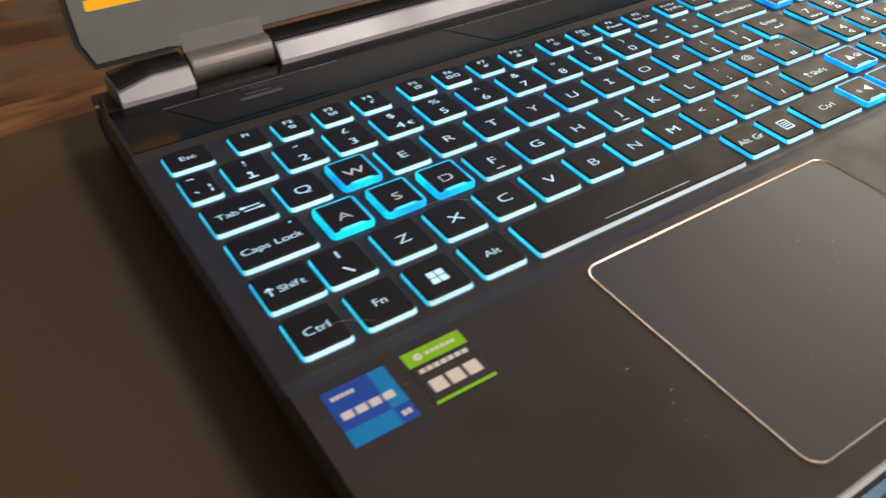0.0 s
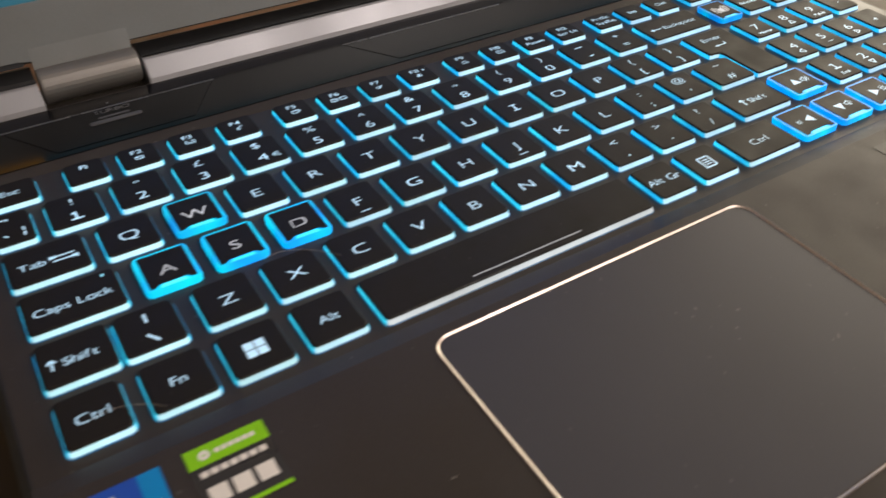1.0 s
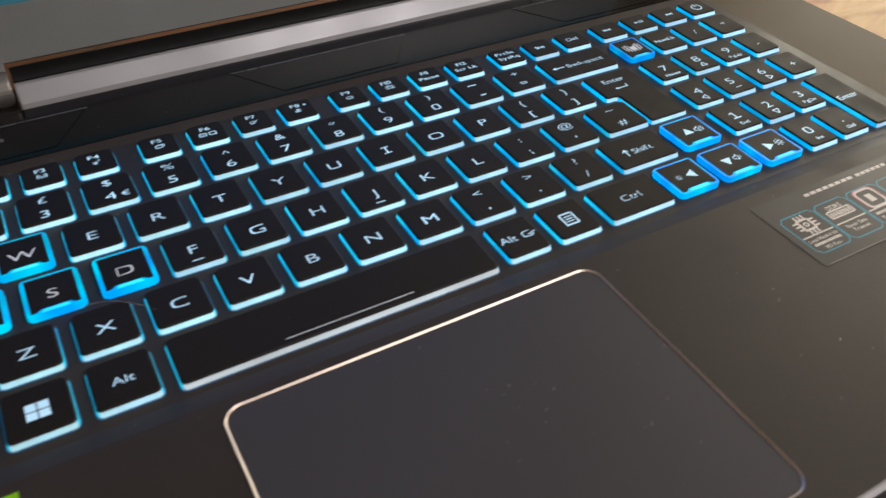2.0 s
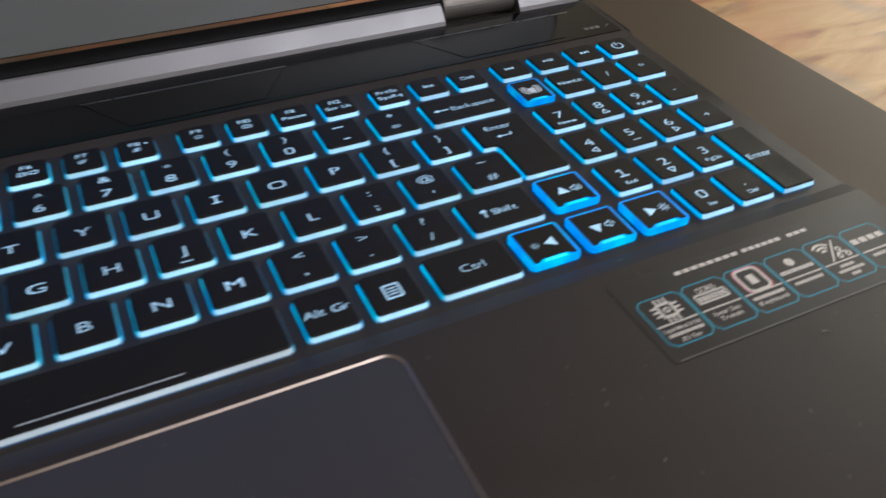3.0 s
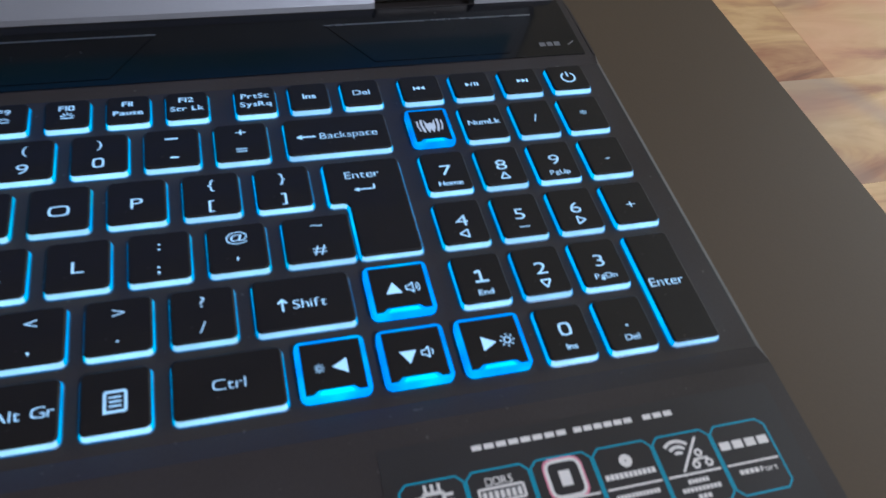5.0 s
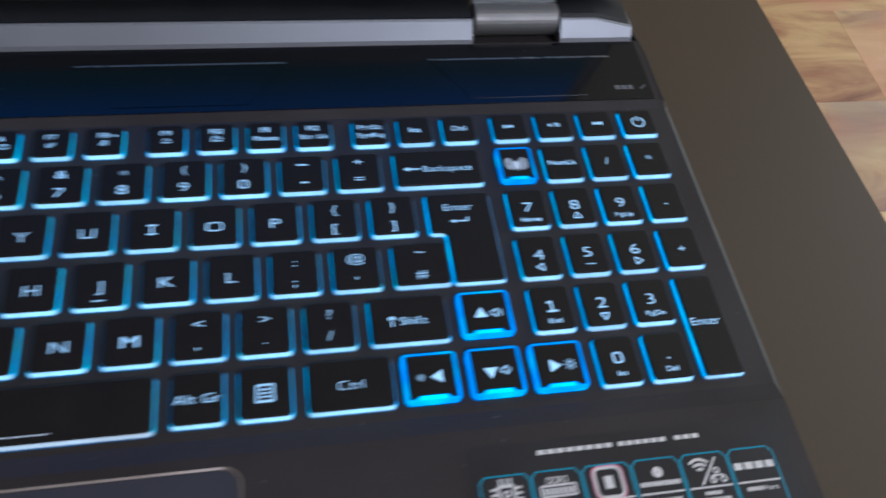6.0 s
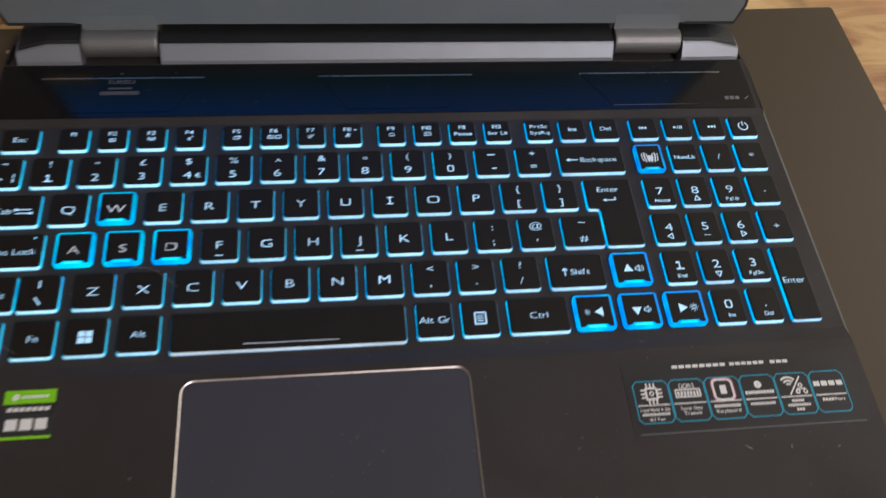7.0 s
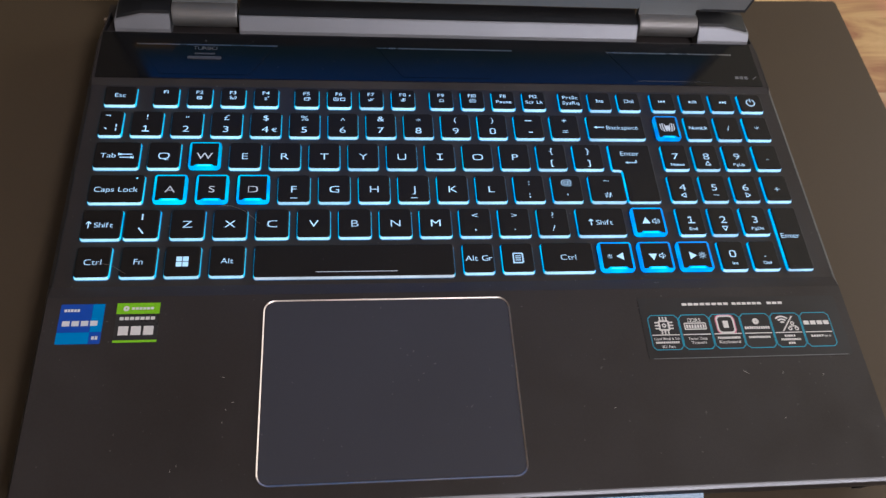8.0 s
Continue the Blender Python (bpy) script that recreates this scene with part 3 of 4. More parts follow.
# ---- the laptop: keys ----
KZ, KH = 2.193, 0.207
MESH = {}


def key_shape(w, d, game=False):
    """A keycap in metres about its base's centre: a glowing skirt, a black bevelled top."""
    if (w, d, game) in MESH:
        return MESH[w, d, game]
    b = bmesh.new()
    W, D = w * C, d * C
    oh, o0, o1 = outline(W + 0.0003, D + 0.0006, 0.0019), outline(W - 0.0002, D, 0.0016), outline(W - 0.0006, D - 0.0009, 0.0015)
    o2, o3 = outline(W - 0.0009, D - 0.0011, 0.0014), outline(W - 0.0015, D - 0.0017, 0.0012)
    up = 0.0002
    if not game:
        loft(b, [lift(oh, 0), lift(o0, 0.0002), lift(o1, 0.0015, dy=up), lift(o2, 0.0018, dy=up), lift(o3, KH * C, dy=up)], True, False, [3, 1, 0, 0])
        for f in b.faces:
            if f.material_index == 1 and f.calc_center_median().y < -D / 2 + 0.0010:
                f.material_index = 2
        mats = [CAP, SKIRT, PALE if w > 6 else FRONT, LEAK]
    else:
        o0, o3 = outline(W - 0.0005, D - 0.0007, 0.0020), outline(W - 0.0018, D - 0.0019, 0.0017)
        loft(b, [lift(o0, 0), lift(o1, 0.0016, dy=up), lift(o2, 0.0020, dy=up), lift(o3, KH * C - 0.0001, dy=up)], True, False, [1, 1, 1])
        for f in b.faces:
            f.material_index = 0
        # the black face stands on the glowing cap and leaves a notched lip at the front
        fw, fd = (W - 0.0030) / 2, (D - 0.0028) / 2
        nw = fw * 0.58
        pts = [(-fw, -fd), (-nw - 0.0012, -fd), (-nw, -fd + 0.0010), (nw, -fd + 0.0010), (nw + 0.0012, -fd), (fw, -fd), (fw, fd), (-fw, fd)]
        z0, z1 = KH * C - 0.0001, KH * C + 0.0001
        vs = loft(b, [lift(pts, z0, dy=up), lift(pts, z1, dy=up)], True, False)
        for v in vs[1]:
            for f in v.link_faces:
                f.material_index = 1
        lip = [(-nw, -fd - 0.0003), (nw, -fd - 0.0003), (nw - 0.0008, -fd + 0.0008), (-nw + 0.0008, -fd + 0.0008)]
        vs = loft(b, [lift(lip, z0, dy=up), lift(lip, z0 + 0.00008, dy=up)], True, False)
        for v in vs[1]:
            for f in v.link_faces:
                f.material_index = 2
        mats = [GAME, CAP, GAMELIP]
    me = bpy.data.meshes.new("keycap")
    b.to_mesh(me)
    b.free()
    for x in mats:
        me.materials.append(x)
    MESH[w, d, game] = me
    return me


ZL = KH * C + 0.00003  # print lies just above a key's top


def tri(b, x, y, r, a, z, hollow=False):
    pts = [(x + r * math.cos(radians(a + k)), y + r * math.sin(radians(a + k))) for k in (0, 120, 240)]
    if hollow:
        add_path(b, pts + pts[:1], r * 0.28, z)
    else:
        add_poly(b, pts, z)


def speaker(b, x, y, s, z, waves=1):
    pts = [(x - s, y - 0.35 * s), (x - 0.5 * s, y - 0.35 * s), (x, y - 0.85 * s), (x, y + 0.85 * s), (x - 0.5 * s, y + 0.35 * s), (x - s, y + 0.35 * s)]
    add_path(b, pts + pts[:1], s * 0.18, z)
    for k in range(waves):
        add_arc(b, x, y, s * (0.55 + 0.4 * k), s * 0.16, -50, 50, z, 6)


def sun_mark(b, x, y, s, z):
    add_arc(b, x, y, s * 0.45, s * 0.18, 0, 360, z, 10)
    for k in range(8):
        a = radians(45 * k)
        add_line(b, (x + 0.7 * s * math.cos(a), y + 0.7 * s * math.sin(a)), (x + s * math.cos(a), y + s * math.sin(a)), s * 0.16, z)


def icon(b, kind, z):
    """Small drawn marks, in metres about the key's centre."""
    if kind == "win":
        for sx in (-1, 1):
            for sy in (-1, 1):
                add_bar(b, sx * 0.00142, sy * 0.00135, 0.0025, 0.0024, z)
    elif kind == "menu":
        add_path(b, [(-0.0022, -0.0025), (0.0022, -0.0025), (0.0022, 0.0025), (-0.0022, 0.0025), (-0.0022, -0.0029)], 0.0007, z)
        for k in (-0.0011, 0, 0.0011):
            add_bar(b, 0, k, 0.0026, 0.0005, z)
    elif kind == "power":
        add_arc(b, 0, 0, 0.0023, 0.0006, 120, 420, z)
        add_bar(b, 0, 0.0016, 0.0006, 0.0024, z)
    elif kind == "shield":
        for s in (-1, 1):
            add_poly(b, [(0.0, -0.0012), (s * 0.0007, -0.0028), (s * 0.0015, -0.0006), (s * 0.0017, 0.0030), (s * 0.0008, 0.0012), (0.0, 0.0016)][::s], z)
            add_path(b, [(s * 0.0025, 0.0031), (s * 0.0026, 0.0006), (s * 0.0020, -0.0024)], 0.0007, z)
            add_path(b, [(s * 0.0037, 0.0026), (s * 0.0038, 0.0002), (s * 0.0032, -0.0018)], 0.0005, z)
    elif kind == "tab":
        for s, yy in ((1, -0.0008), (-1, 0.0010)):
            add_bar(b, 0.0042, yy, 0.0058, 0.0005, z)
            tri(b, 0.0042 + s * 0.0026, yy, 0.0009, 0 if s > 0 else 180, z)
            add_bar(b, 0.0042 + s * 0.0034, yy, 0.0005, 0.0016, z)
    elif kind == "uparrow":
        add_bar(b, 0, -0.0003, 0.0006, 0.0036, z)
        tri(b, 0, 0.0016, 0.0013, 90, z)
    elif kind == "back":
        add_bar(b, -0.0088, 0, 0.0046, 0.0006, z)
        tri(b, -0.0110, 0, 0.0012, 180, z)
    elif kind == "ret":
        add_path(b, [(0.0026, 0.0010), (0.0026, -0.0006), (-0.0020, -0.0006)], 0.0005, z)
        tri(b, -0.0022, -0.0006, 0.0010, 180, z)


LETTER = 0.0053
XS = lambda start, step, names: [(n, start + step * k) for k, n in enumerate(names)]  # noqa: E731
# rows: front edge of the row, depth, keys as (name, centre, width)
ROWS_OF_KEYS = [
    ("f", 8.47, 1.27, [("Esc", -16.42, 1.58)] + [(n, x, 1.27) for n, x in XS(-14.21, 1.648, ("F1", "F2", "F3", "F4"))] + [(n, x, 1.27) for n, x in XS(-7.22, 1.65, ("F5", "F6", "F7", "F8"))] + [(n, x, 1.27) for n, x in XS(-0.27, 1.648, ("F9", "F10", "F11", "F12"))] + [(n, x, 1.27) for n, x in XS(6.65, 1.61, ("PrtSc", "Ins", "Del"))] + [(n, x, 1.36) for n, x in XS(11.77, 1.667, ("prev", "play", "next", "power"))]),
    ("n", 6.55, 1.60, [("grave", -16.66, 1.15)] + [(n, x, 1.56) for n, x in XS(-14.96, 1.914, "1 2 3 4 5 6 7 8 9 0 - =".split())] + [("Backspace", 8.85, 3.1), ("shield", 11.66, 1.38), ("NumLk", 13.36, 1.40), ("n/", 15.03, 1.40), ("n*", 16.67, 1.42)]),
    ("q", 4.61, 1.62, [("Tab", -16.12, 2.14)] + [(n, x, 1.56) for n, x in XS(-13.94, 1.907, "Q W E R T Y U I O P [ ]".split())] + [(n, x, 1.38) for n, x in XS(11.68, 1.667, ("n7", "n8", "n9", "n-"))]),
    ("a", 2.64, 1.64, [("Caps Lock", -15.90, 2.50)] + [(n, x, 1.57) for n, x in XS(-13.47, 1.912, "A S D F G H J K L ; '".split())] + [("#", 7.72, 1.86)] + [(n, x, 1.39) for n, x in XS(11.63, 1.675, ("n4", "n5", "n6", "n+"))]),
    ("z", 0.68, 1.64, [("Shift", -16.29, 1.80), ("\\", -14.53, 1.60)] + [(n, x, 1.58) for n, x in XS(-12.50, 1.909, "Z X C V B N M , . /".split())] + [("RShift", 7.07, 2.46), ("up", 9.48, 1.72)] + [(n, x, 1.39) for n, x in XS(11.63, 1.665, ("n1", "n2", "n3"))]),
    ("c", -1.29, 1.64, [("Ctrl", -16.39, 1.54), ("Fn", -14.45, 1.60), ("win", -12.55, 1.60), ("Alt", -10.60, 1.60), ("space", -4.86, 9.16), ("AltGr", 0.85, 1.50), ("menu", 2.71, 1.55), ("RCtrl", 5.13, 2.54), ("left", 7.48, 1.72), ("down", 9.44, 1.72), ("right", 11.39, 1.72), ("n0", 13.29, 1.36), ("n.", 14.92, 1.38)]),
]
SHIFTED = {"1": "!", "2": '"', "3": "£", "4": "$", "5": "%", "6": "^", "7": "&", "8": "*", "9": "(", "0": ")", "-": "_", "=": "+", "[": "{", "]": "}", ";": ":", "'": "@", "#": "~", "\\": "|", ",": "<", ".": ">", "/": "?"}
PADMARK = {"n7": ("7", "Home"), "n8": ("8", 90), "n9": ("9", "PgUp"), "n4": ("4", 180), "n5": ("5", "_"), "n6": ("6", 0), "n1": ("1", "End"), "n2": ("2", -90), "n3": ("3", "PgDn"), "n0": ("0", "Ins"), "n.": (".", "Del")}
GAMEKEYS = {"W", "A", "S", "D", "up", "left", "down", "right", "shield"}


def legend(name, row, z):
    """What is printed on a key's top, about its centre."""
    b = bmesh.new()
    if row == "f":
        if name == "power":
            icon(b, "power", z)
        elif name in ("prev", "next"):
            s = -1 if name == "prev" else 1
            for k in (-0.0007, 0.0009):
                tri(b, s * k, 0, 0.0010, 0 if s > 0 else 180, z)
            add_bar(b, s * 0.0022, 0, 0.0005, 0.0017, z)
        elif name == "play":
            tri(b, -0.0015, 0, 0.0010, 0, z)
            add_line(b, (-0.0003, -0.0010), (0.0003, 0.0010), 0.0003, z)
            for k in (0.0011, 0.0020):
                add_bar(b, k, 0, 0.0005, 0.0018, z)
        elif name in ("Esc", "Ins", "Del"):
            add_text(b, name, 0, 0.0001, 0.0036 if name == "Esc" else 0.0031, z)
        elif name == "PrtSc":
            add_text(b, "PrtSc", 0, 0.0021, 0.0029, z)
            add_text(b, "SysRq", 0, -0.0016, 0.0029, z)
        else:
            add_text(b, name, -0.0002, 0.0025, 0.0030, z)
            if name in ("F11", "F12"):
                add_text(b, {"F11": "Pause", "F12": "Scr Lk"}[name], 0, -0.0013, 0.0028, z)
            elif name == "F4":
                add_text(b, "z", -0.0002, -0.0009, 0.0028, z)
                add_text(b, "z", 0.0010, 0.0002, 0.0016, z)
            elif name in ("F9", "F10"):
                s = 1.0 if name == "F9" else 1.35
                add_bar(b, 0, -0.0018, 0.0026 * s, 0.0004, z)
                for k in range(5):
                    a = radians(20 + 35 * k)
                    add_line(b, (0.0008 * math.cos(a), -0.0014 + 0.0008 * math.sin(a)), (0.0015 * s * math.cos(a), -0.0014 + 0.0015 * s * math.sin(a)), 0.00035, z)
            elif name == "F7":
                speaker(b, -0.0002, -0.0011, 0.0012, z)
                add_line(b, (-0.0013, -0.0021), (0.0013, -0.0001), 0.0003, z)
            elif name == "F8":
                add_bar(b, 0, -0.0006, 0.0009, 0.0016, z)
                add_arc(b, 0, -0.0008, 0.0011, 0.0003, 180, 360, z, 6)
                add_line(b, (-0.0012, -0.0019), (0.0012, 0.0001), 0.0003, z)
                add_arc(b, 0.0034, 0.0021, 0.00025, 0.0006, 0, 360, z, 8)
            elif name == "F6":
                for k in (-0.0017, 0.0017):
                    add_path(b, [(k - 0.0011, -0.0019), (k + 0.0011, -0.0019), (k + 0.0011, -0.0002), (k - 0.0011, -0.0002), (k - 0.0011, -0.0019)], 0.0004, z)
                add_bar(b, -0.0017, -0.0010, 0.0012, 0.0003, z)
            elif name == "F3":
                add_bar(b, 0, -0.0014, 0.0004, 0.0012, z)
                for r in (0.0008, 0.0015):
                    for a in (0, 180):
                        add_arc(b, 0, -0.0008, r, 0.00035, a - 50, a + 50, z, 5)
            elif name in ("F2", "F5"):
                add_path(b, [(-0.0012, -0.0019), (0.0010, -0.0019), (0.0010, -0.0004), (-0.0012, -0.0004), (-0.0012, -0.0019)], 0.0004, z)
                if name == "F5":
                    add_path(b, [(-0.0004, -0.0002), (0.0016, -0.0002), (0.0016, -0.0014)], 0.0004, z)
                else:
                    add_line(b, (-0.0012, -0.0004), (0.0010, -0.0019), 0.0003, z)
    elif name == "grave":
        add_line(b, (-0.0028, 0.0050), (-0.0006, 0.0050), 0.0005, z)
        add_line(b, (-0.0007, 0.0051), (-0.0007, 0.0042), 0.0005, z)
        add_line(b, (-0.0026, -0.0026), (-0.0016, -0.0036), 0.0006, z)
        add_bar(b, 0.0028, -0.0014, 0.0006, 0.0018, z)
        add_bar(b, 0.0028, -0.0038, 0.0006, 0.0018, z)
    elif name in SHIFTED:
        big = LETTER if name.isdigit() else 0.0046
        up = {"-": 0.0030}.get(name, 0.0035)
        if name == "-":
            add_bar(b, 0.0, 0.0040, 0.0036, 0.0006, z)
            add_bar(b, 0.0006, -0.0036, 0.0022, 0.0006, z)
        elif name == "\\":
            add_bar(b, 0.0, 0.0042, 0.0007, 0.0032, z)
            add_line(b, (-0.0012, -0.0016), (0.0012, -0.0048), 0.0007, z)
        else:
            dy = {"*": -0.0012, "^": -0.0012, '"': -0.001, "~": 0.0012}.get(SHIFTED[name], 0.0)
            add_text(b, SHIFTED[name], 0, up + dy + 0.0008, 0.0045, z)
            low = {",": 0.0006, ".": 0.0006, "'": -0.0012}.get(name, 0.0)
            add_text(b, name, -0.0002, -0.0030 + low, big, z, 1.25)
            if name == "1":
                add_bar(b, -0.0001, -0.0047, 0.0034, 0.0006, z)
                add_line(b, (-0.0014, -0.0020), (-0.0002, -0.0014), 0.0006, z)
        if name == "4":
            add_text(b, "€", 0.0042, -0.0034, 0.0034, z)
    elif name in PADMARK:
        a, c = PADMARK[name]
        add_text(b, a, 0, 0.0012, 0.0056, z, 1.25)
        if a == "1":
            add_bar(b, 0.0001, -0.0006, 0.0036, 0.0007, z)
            add_line(b, (-0.0014, 0.0023), (-0.0002, 0.0029), 0.0007, z)
        if isinstance(c, str):
            if c == "_":
                add_bar(b, 0.0002, -0.0036, 0.0030, 0.0003, z)
            else:
                add_text(b, c, 0.0002, -0.0040, 0.0023, z)
        else:
            tri(b, 0.0, -0.0036, 0.0016, c, z, True)
    elif name in ("n/", "n*", "n-", "n+"):
        add_text(b, name[1], 0, 0, 0.0044, z)
    elif name == "Tab":
        add_text(b, "Tab", -0.0040, 0.0004, 0.0038, z)
        icon(b, "tab", z)
    elif name in ("Shift", "RShift"):
        s = -0.0056 if name == "Shift" else -0.0052
        bb = bmesh.new()
        add_bar(bb, 0, -0.0001, 0.0005, 0.0034)
        add_path(bb, [(-0.0011, 0.0006), (0.0, 0.0018), (0.0011, 0.0006)], 0.0005)
        add_text(bb, "Shift", 0.0066, 0, 0.0038, 0, 1.2)
        for f in bb.faces:
            b.faces.new([b.verts.new((v.co.x + s, v.co.y, z)) for v in f.verts])
        bb.free()
    elif name == "Backspace":
        icon(b, "back", z)
        add_text(b, "Backspace", 0.0032, 0, 0.0036, z, fit=0.0170)
    elif name in ("up", "down", "left", "right"):
        a = {"up": 90, "down": -90, "left": 180, "right": 0}[name]
        if name == "left":
            sun_mark(b, -0.0032, 0.0003, 0.0013, z)
            tri(b, 0.0022, 0.0003, 0.0024, a, z)
        else:
            tri(b, -0.0016, 0.0003, 0.0024, a, z)
            if name == "right":
                sun_mark(b, 0.0036, 0.0004, 0.0019, z)
            else:
                speaker(b, 0.0034, 0.0004, 0.0018, z, 2 if name == "up" else 1)
    elif name in ("win", "menu", "shield"):
        icon(b, name, z)
    elif name == "space":
        add_bar(b, 0.0006, -0.0056, 0.0370, 0.0003, z)
    else:
        text = {"AltGr": "Alt Gr", "RCtrl": "Ctrl"}.get(name, name)
        size = {"NumLk": 0.0029, "Caps Lock": 0.0039, "Alt": 0.0038, "AltGr": 0.0040, "Fn": 0.0040, "Ctrl": 0.0040, "RCtrl": 0.0040}.get(name, LETTER)
        add_text(b, text, 0, 0.0002, size, z, 1.15 if len(text) > 1 else 1.25)
        if name in ("F", "J"):
            add_bar(b, 0.0, -0.0049, 0.0032, 0.0004, z)
        if name == "I":
            for k in (-1, 1):
                add_bar(b, 0.0, 0.0002 + k * 0.0017, 0.0028, 0.0005, z)
    return b


def put_key(name, row, x, front, w, d):
    game = name in GAMEKEYS
    key = new("keycap", key_shape(round(w, 2), d, game))
    key.parent = laptop
    key.location = (x * C, (front + d / 2) * C, KZ * C)
    if game:
        key["label"] = "black key with a glowing blue rim"
    b = legend(name, row, ZL + (0.0001 if game else 0.0))
    ink = INKDIM if name in ("W", "A", "S", "D", "shield", "space") else INK
    tagged(part("legend", b, ink, key, m=pose(0, {"q": -0.0008, "a": -0.0007, "z": -0.0005, "f": 0.0001}.get(row, -0.0003), 0)), kind="stuff")
    return key


for row, front, depth, keys in ROWS_OF_KEYS:
    for name, x, w in keys:
        dip = 0.10 if name == "space" else 0.0  # the space bar reaches further forward
        k = put_key(name, row, x, front - dip, w, depth + dip)
        if name == "Caps Lock":
            b = bmesh.new()
            add_arc(b, 0.0088, 0.0058, 0.00025, 0.0005, 0, 360, ZL, 10)
            part("indicator", b, DOT, k)


def tall_key(pts, text, tx, ty, mark):
    """A key of free outline (the two enter keys), in centimetres on the plan."""
    cx, cy = sum(p[0] for p in pts) / len(pts), sum(p[1] for p in pts) / len(pts)

    def inset(k):
        out = []
        n = len(pts)
        for i in range(n):
            a, p, q = Vector(pts[i - 1]), Vector(pts[i]), Vector(pts[(i + 1) % n])
            u, v = (p - a).normalized(), (q - p).normalized()
            nu, nv = Vector((-u.y, u.x)), Vector((-v.y, v.x))
            w = (nu + nv) / max(0.3, 1 + nu.dot(nv))
            out.append(((p.x + w.x * k - cx) * C, (p.y + w.y * k - cy) * C))
        return out

    b = bmesh.new()
    loft(b, [lift(inset(-0.03), 0), lift(inset(0), 0.0002), lift(inset(0.04), 0.0015), lift(inset(0.055), 0.0018), lift(inset(0.09), KH * C)], True, False, [3, 1, 0, 0])
    for f in b.faces:
        if f.material_index == 1 and f.normal.y < -0.5:
            f.material_index = 2
    b.normal_update()
    for f in b.faces:
        if f.material_index == 1 and f.normal.y < -0.5:
            f.material_index = 2
    k = part("keycap", b, [CAP, SKIRT, FRONT, LEAK], laptop, m=pose(cx * C, cy * C, KZ * C))
    b = bmesh.new()
    add_text(b, text, (tx - cx) * C, (ty - cy) * C, 0.0039, ZL, 1.15)
    if mark:
        bb = bmesh.new()
        icon(bb, "ret", 0)
        for f in bb.faces:
            b.faces.new([b.verts.new((v.co.x + (tx - cx) * C, v.co.y + (ty - cy - 0.52) * C, ZL)) for v in f.verts])
        bb.free()
    tagged(part("legend", b, INK, k), kind="stuff")


def soften(pts, r=0.14):
    """Rounds the corners of an outline with two points each."""
    out = []
    n = len(pts)
    for i in range(n):
        a, p, q = Vector(pts[i - 1]), Vector(pts[i]), Vector(pts[(i + 1) % n])
        u, v = (a - p).normalized(), (q - p).normalized()
        out += [tuple(p + u * r), tuple(p + (u + v) * r * 0.29), tuple(p + v * r)]
    return out


tall_key(soften([(8.69, 2.64), (10.42, 2.64), (10.42, 6.24), (8.17, 6.24), (8.17, 4.58), (8.69, 4.58)]), "Enter", 9.25, 5.62, True)
tall_key(soften([(15.92, -1.29), (17.30, -1.29), (17.30, 2.32), (15.92, 2.32)]), "Enter", 16.55, 0.62, False)


# ---- stickers on the palm rest ----
def sticker(name, label, x0, y0, x1, y1, mat, r=0.05):
    ob = thing(name, label, "sticker", ((x0 + x1) / 2 * C, (y0 + y1) / 2 * C, DZ * C))
    b = bmesh.new()
    plate(b, [(x * C, y * C) for x, y in outline(x1 - x0, y1 - y0, r, 3)], 0.00001, 0.00012)
    part("film", b, mat, ob)
    return ob


SZ = 0.00015
s = sticker("processor_sticker", "square blue sticker with white marks on the palm rest", -17.37, -4.40, -15.56, -2.54, BLUE)
for nm, r4, mat in (("stripe", (0.42, -0.38, 0.895, 0.92), CYAN), ("band", (-0.895, -0.92, 0.42, -0.40), CYAN)):
    b = bmesh.new()
    add_poly(b, [(x * C, y * C) for x, y in rect(*r4)], SZ)
    part(nm, b, mat, s)
b = bmesh.new()
word_bars(b, -0.42 * C, 0.63 * C, 0.0066, 0.0013, 5, SZ + 0.00003)
word_bars(b, -0.02 * C, 0.02 * C, 0.0152, 0.0024, 4, SZ + 0.00003)
word_bars(b, 0.66 * C, -0.66 * C, 0.0028, 0.0016, 2, SZ + 0.00003)
part("print", b, WHITE, s)
s = sticker("graphics_sticker", "black sticker with lime green bands on the palm rest", -15.06, -4.37, -13.27, -2.52, SMOKE)
for r4 in ((-0.895, 0.40, 0.895, 0.925), (-0.895, -0.925, 0.895, -0.82)):
    b = bmesh.new()
    add_poly(b, [(x * C, y * C) for x, y in rect(*r4)], SZ)
    part("band", b, GREEN, s)
b = bmesh.new()
add_arc(b, -0.50 * C, 0.66 * C, 0.0008, 0.0010, 0, 360, SZ + 0.00003)
word_bars(b, 0.18 * C, 0.66 * C, 0.0094, 0.0012, 6, SZ + 0.00003)
part("print", b, GREY_INK, s)
b = bmesh.new()
word_bars(b, 0.0, 0.19 * C, 0.0150, 0.0015, 7, SZ)
word_bars(b, 0.0, -0.38 * C, 0.0155, 0.0042, 3, SZ)
part("bold_print", b, GREY_INK, s)

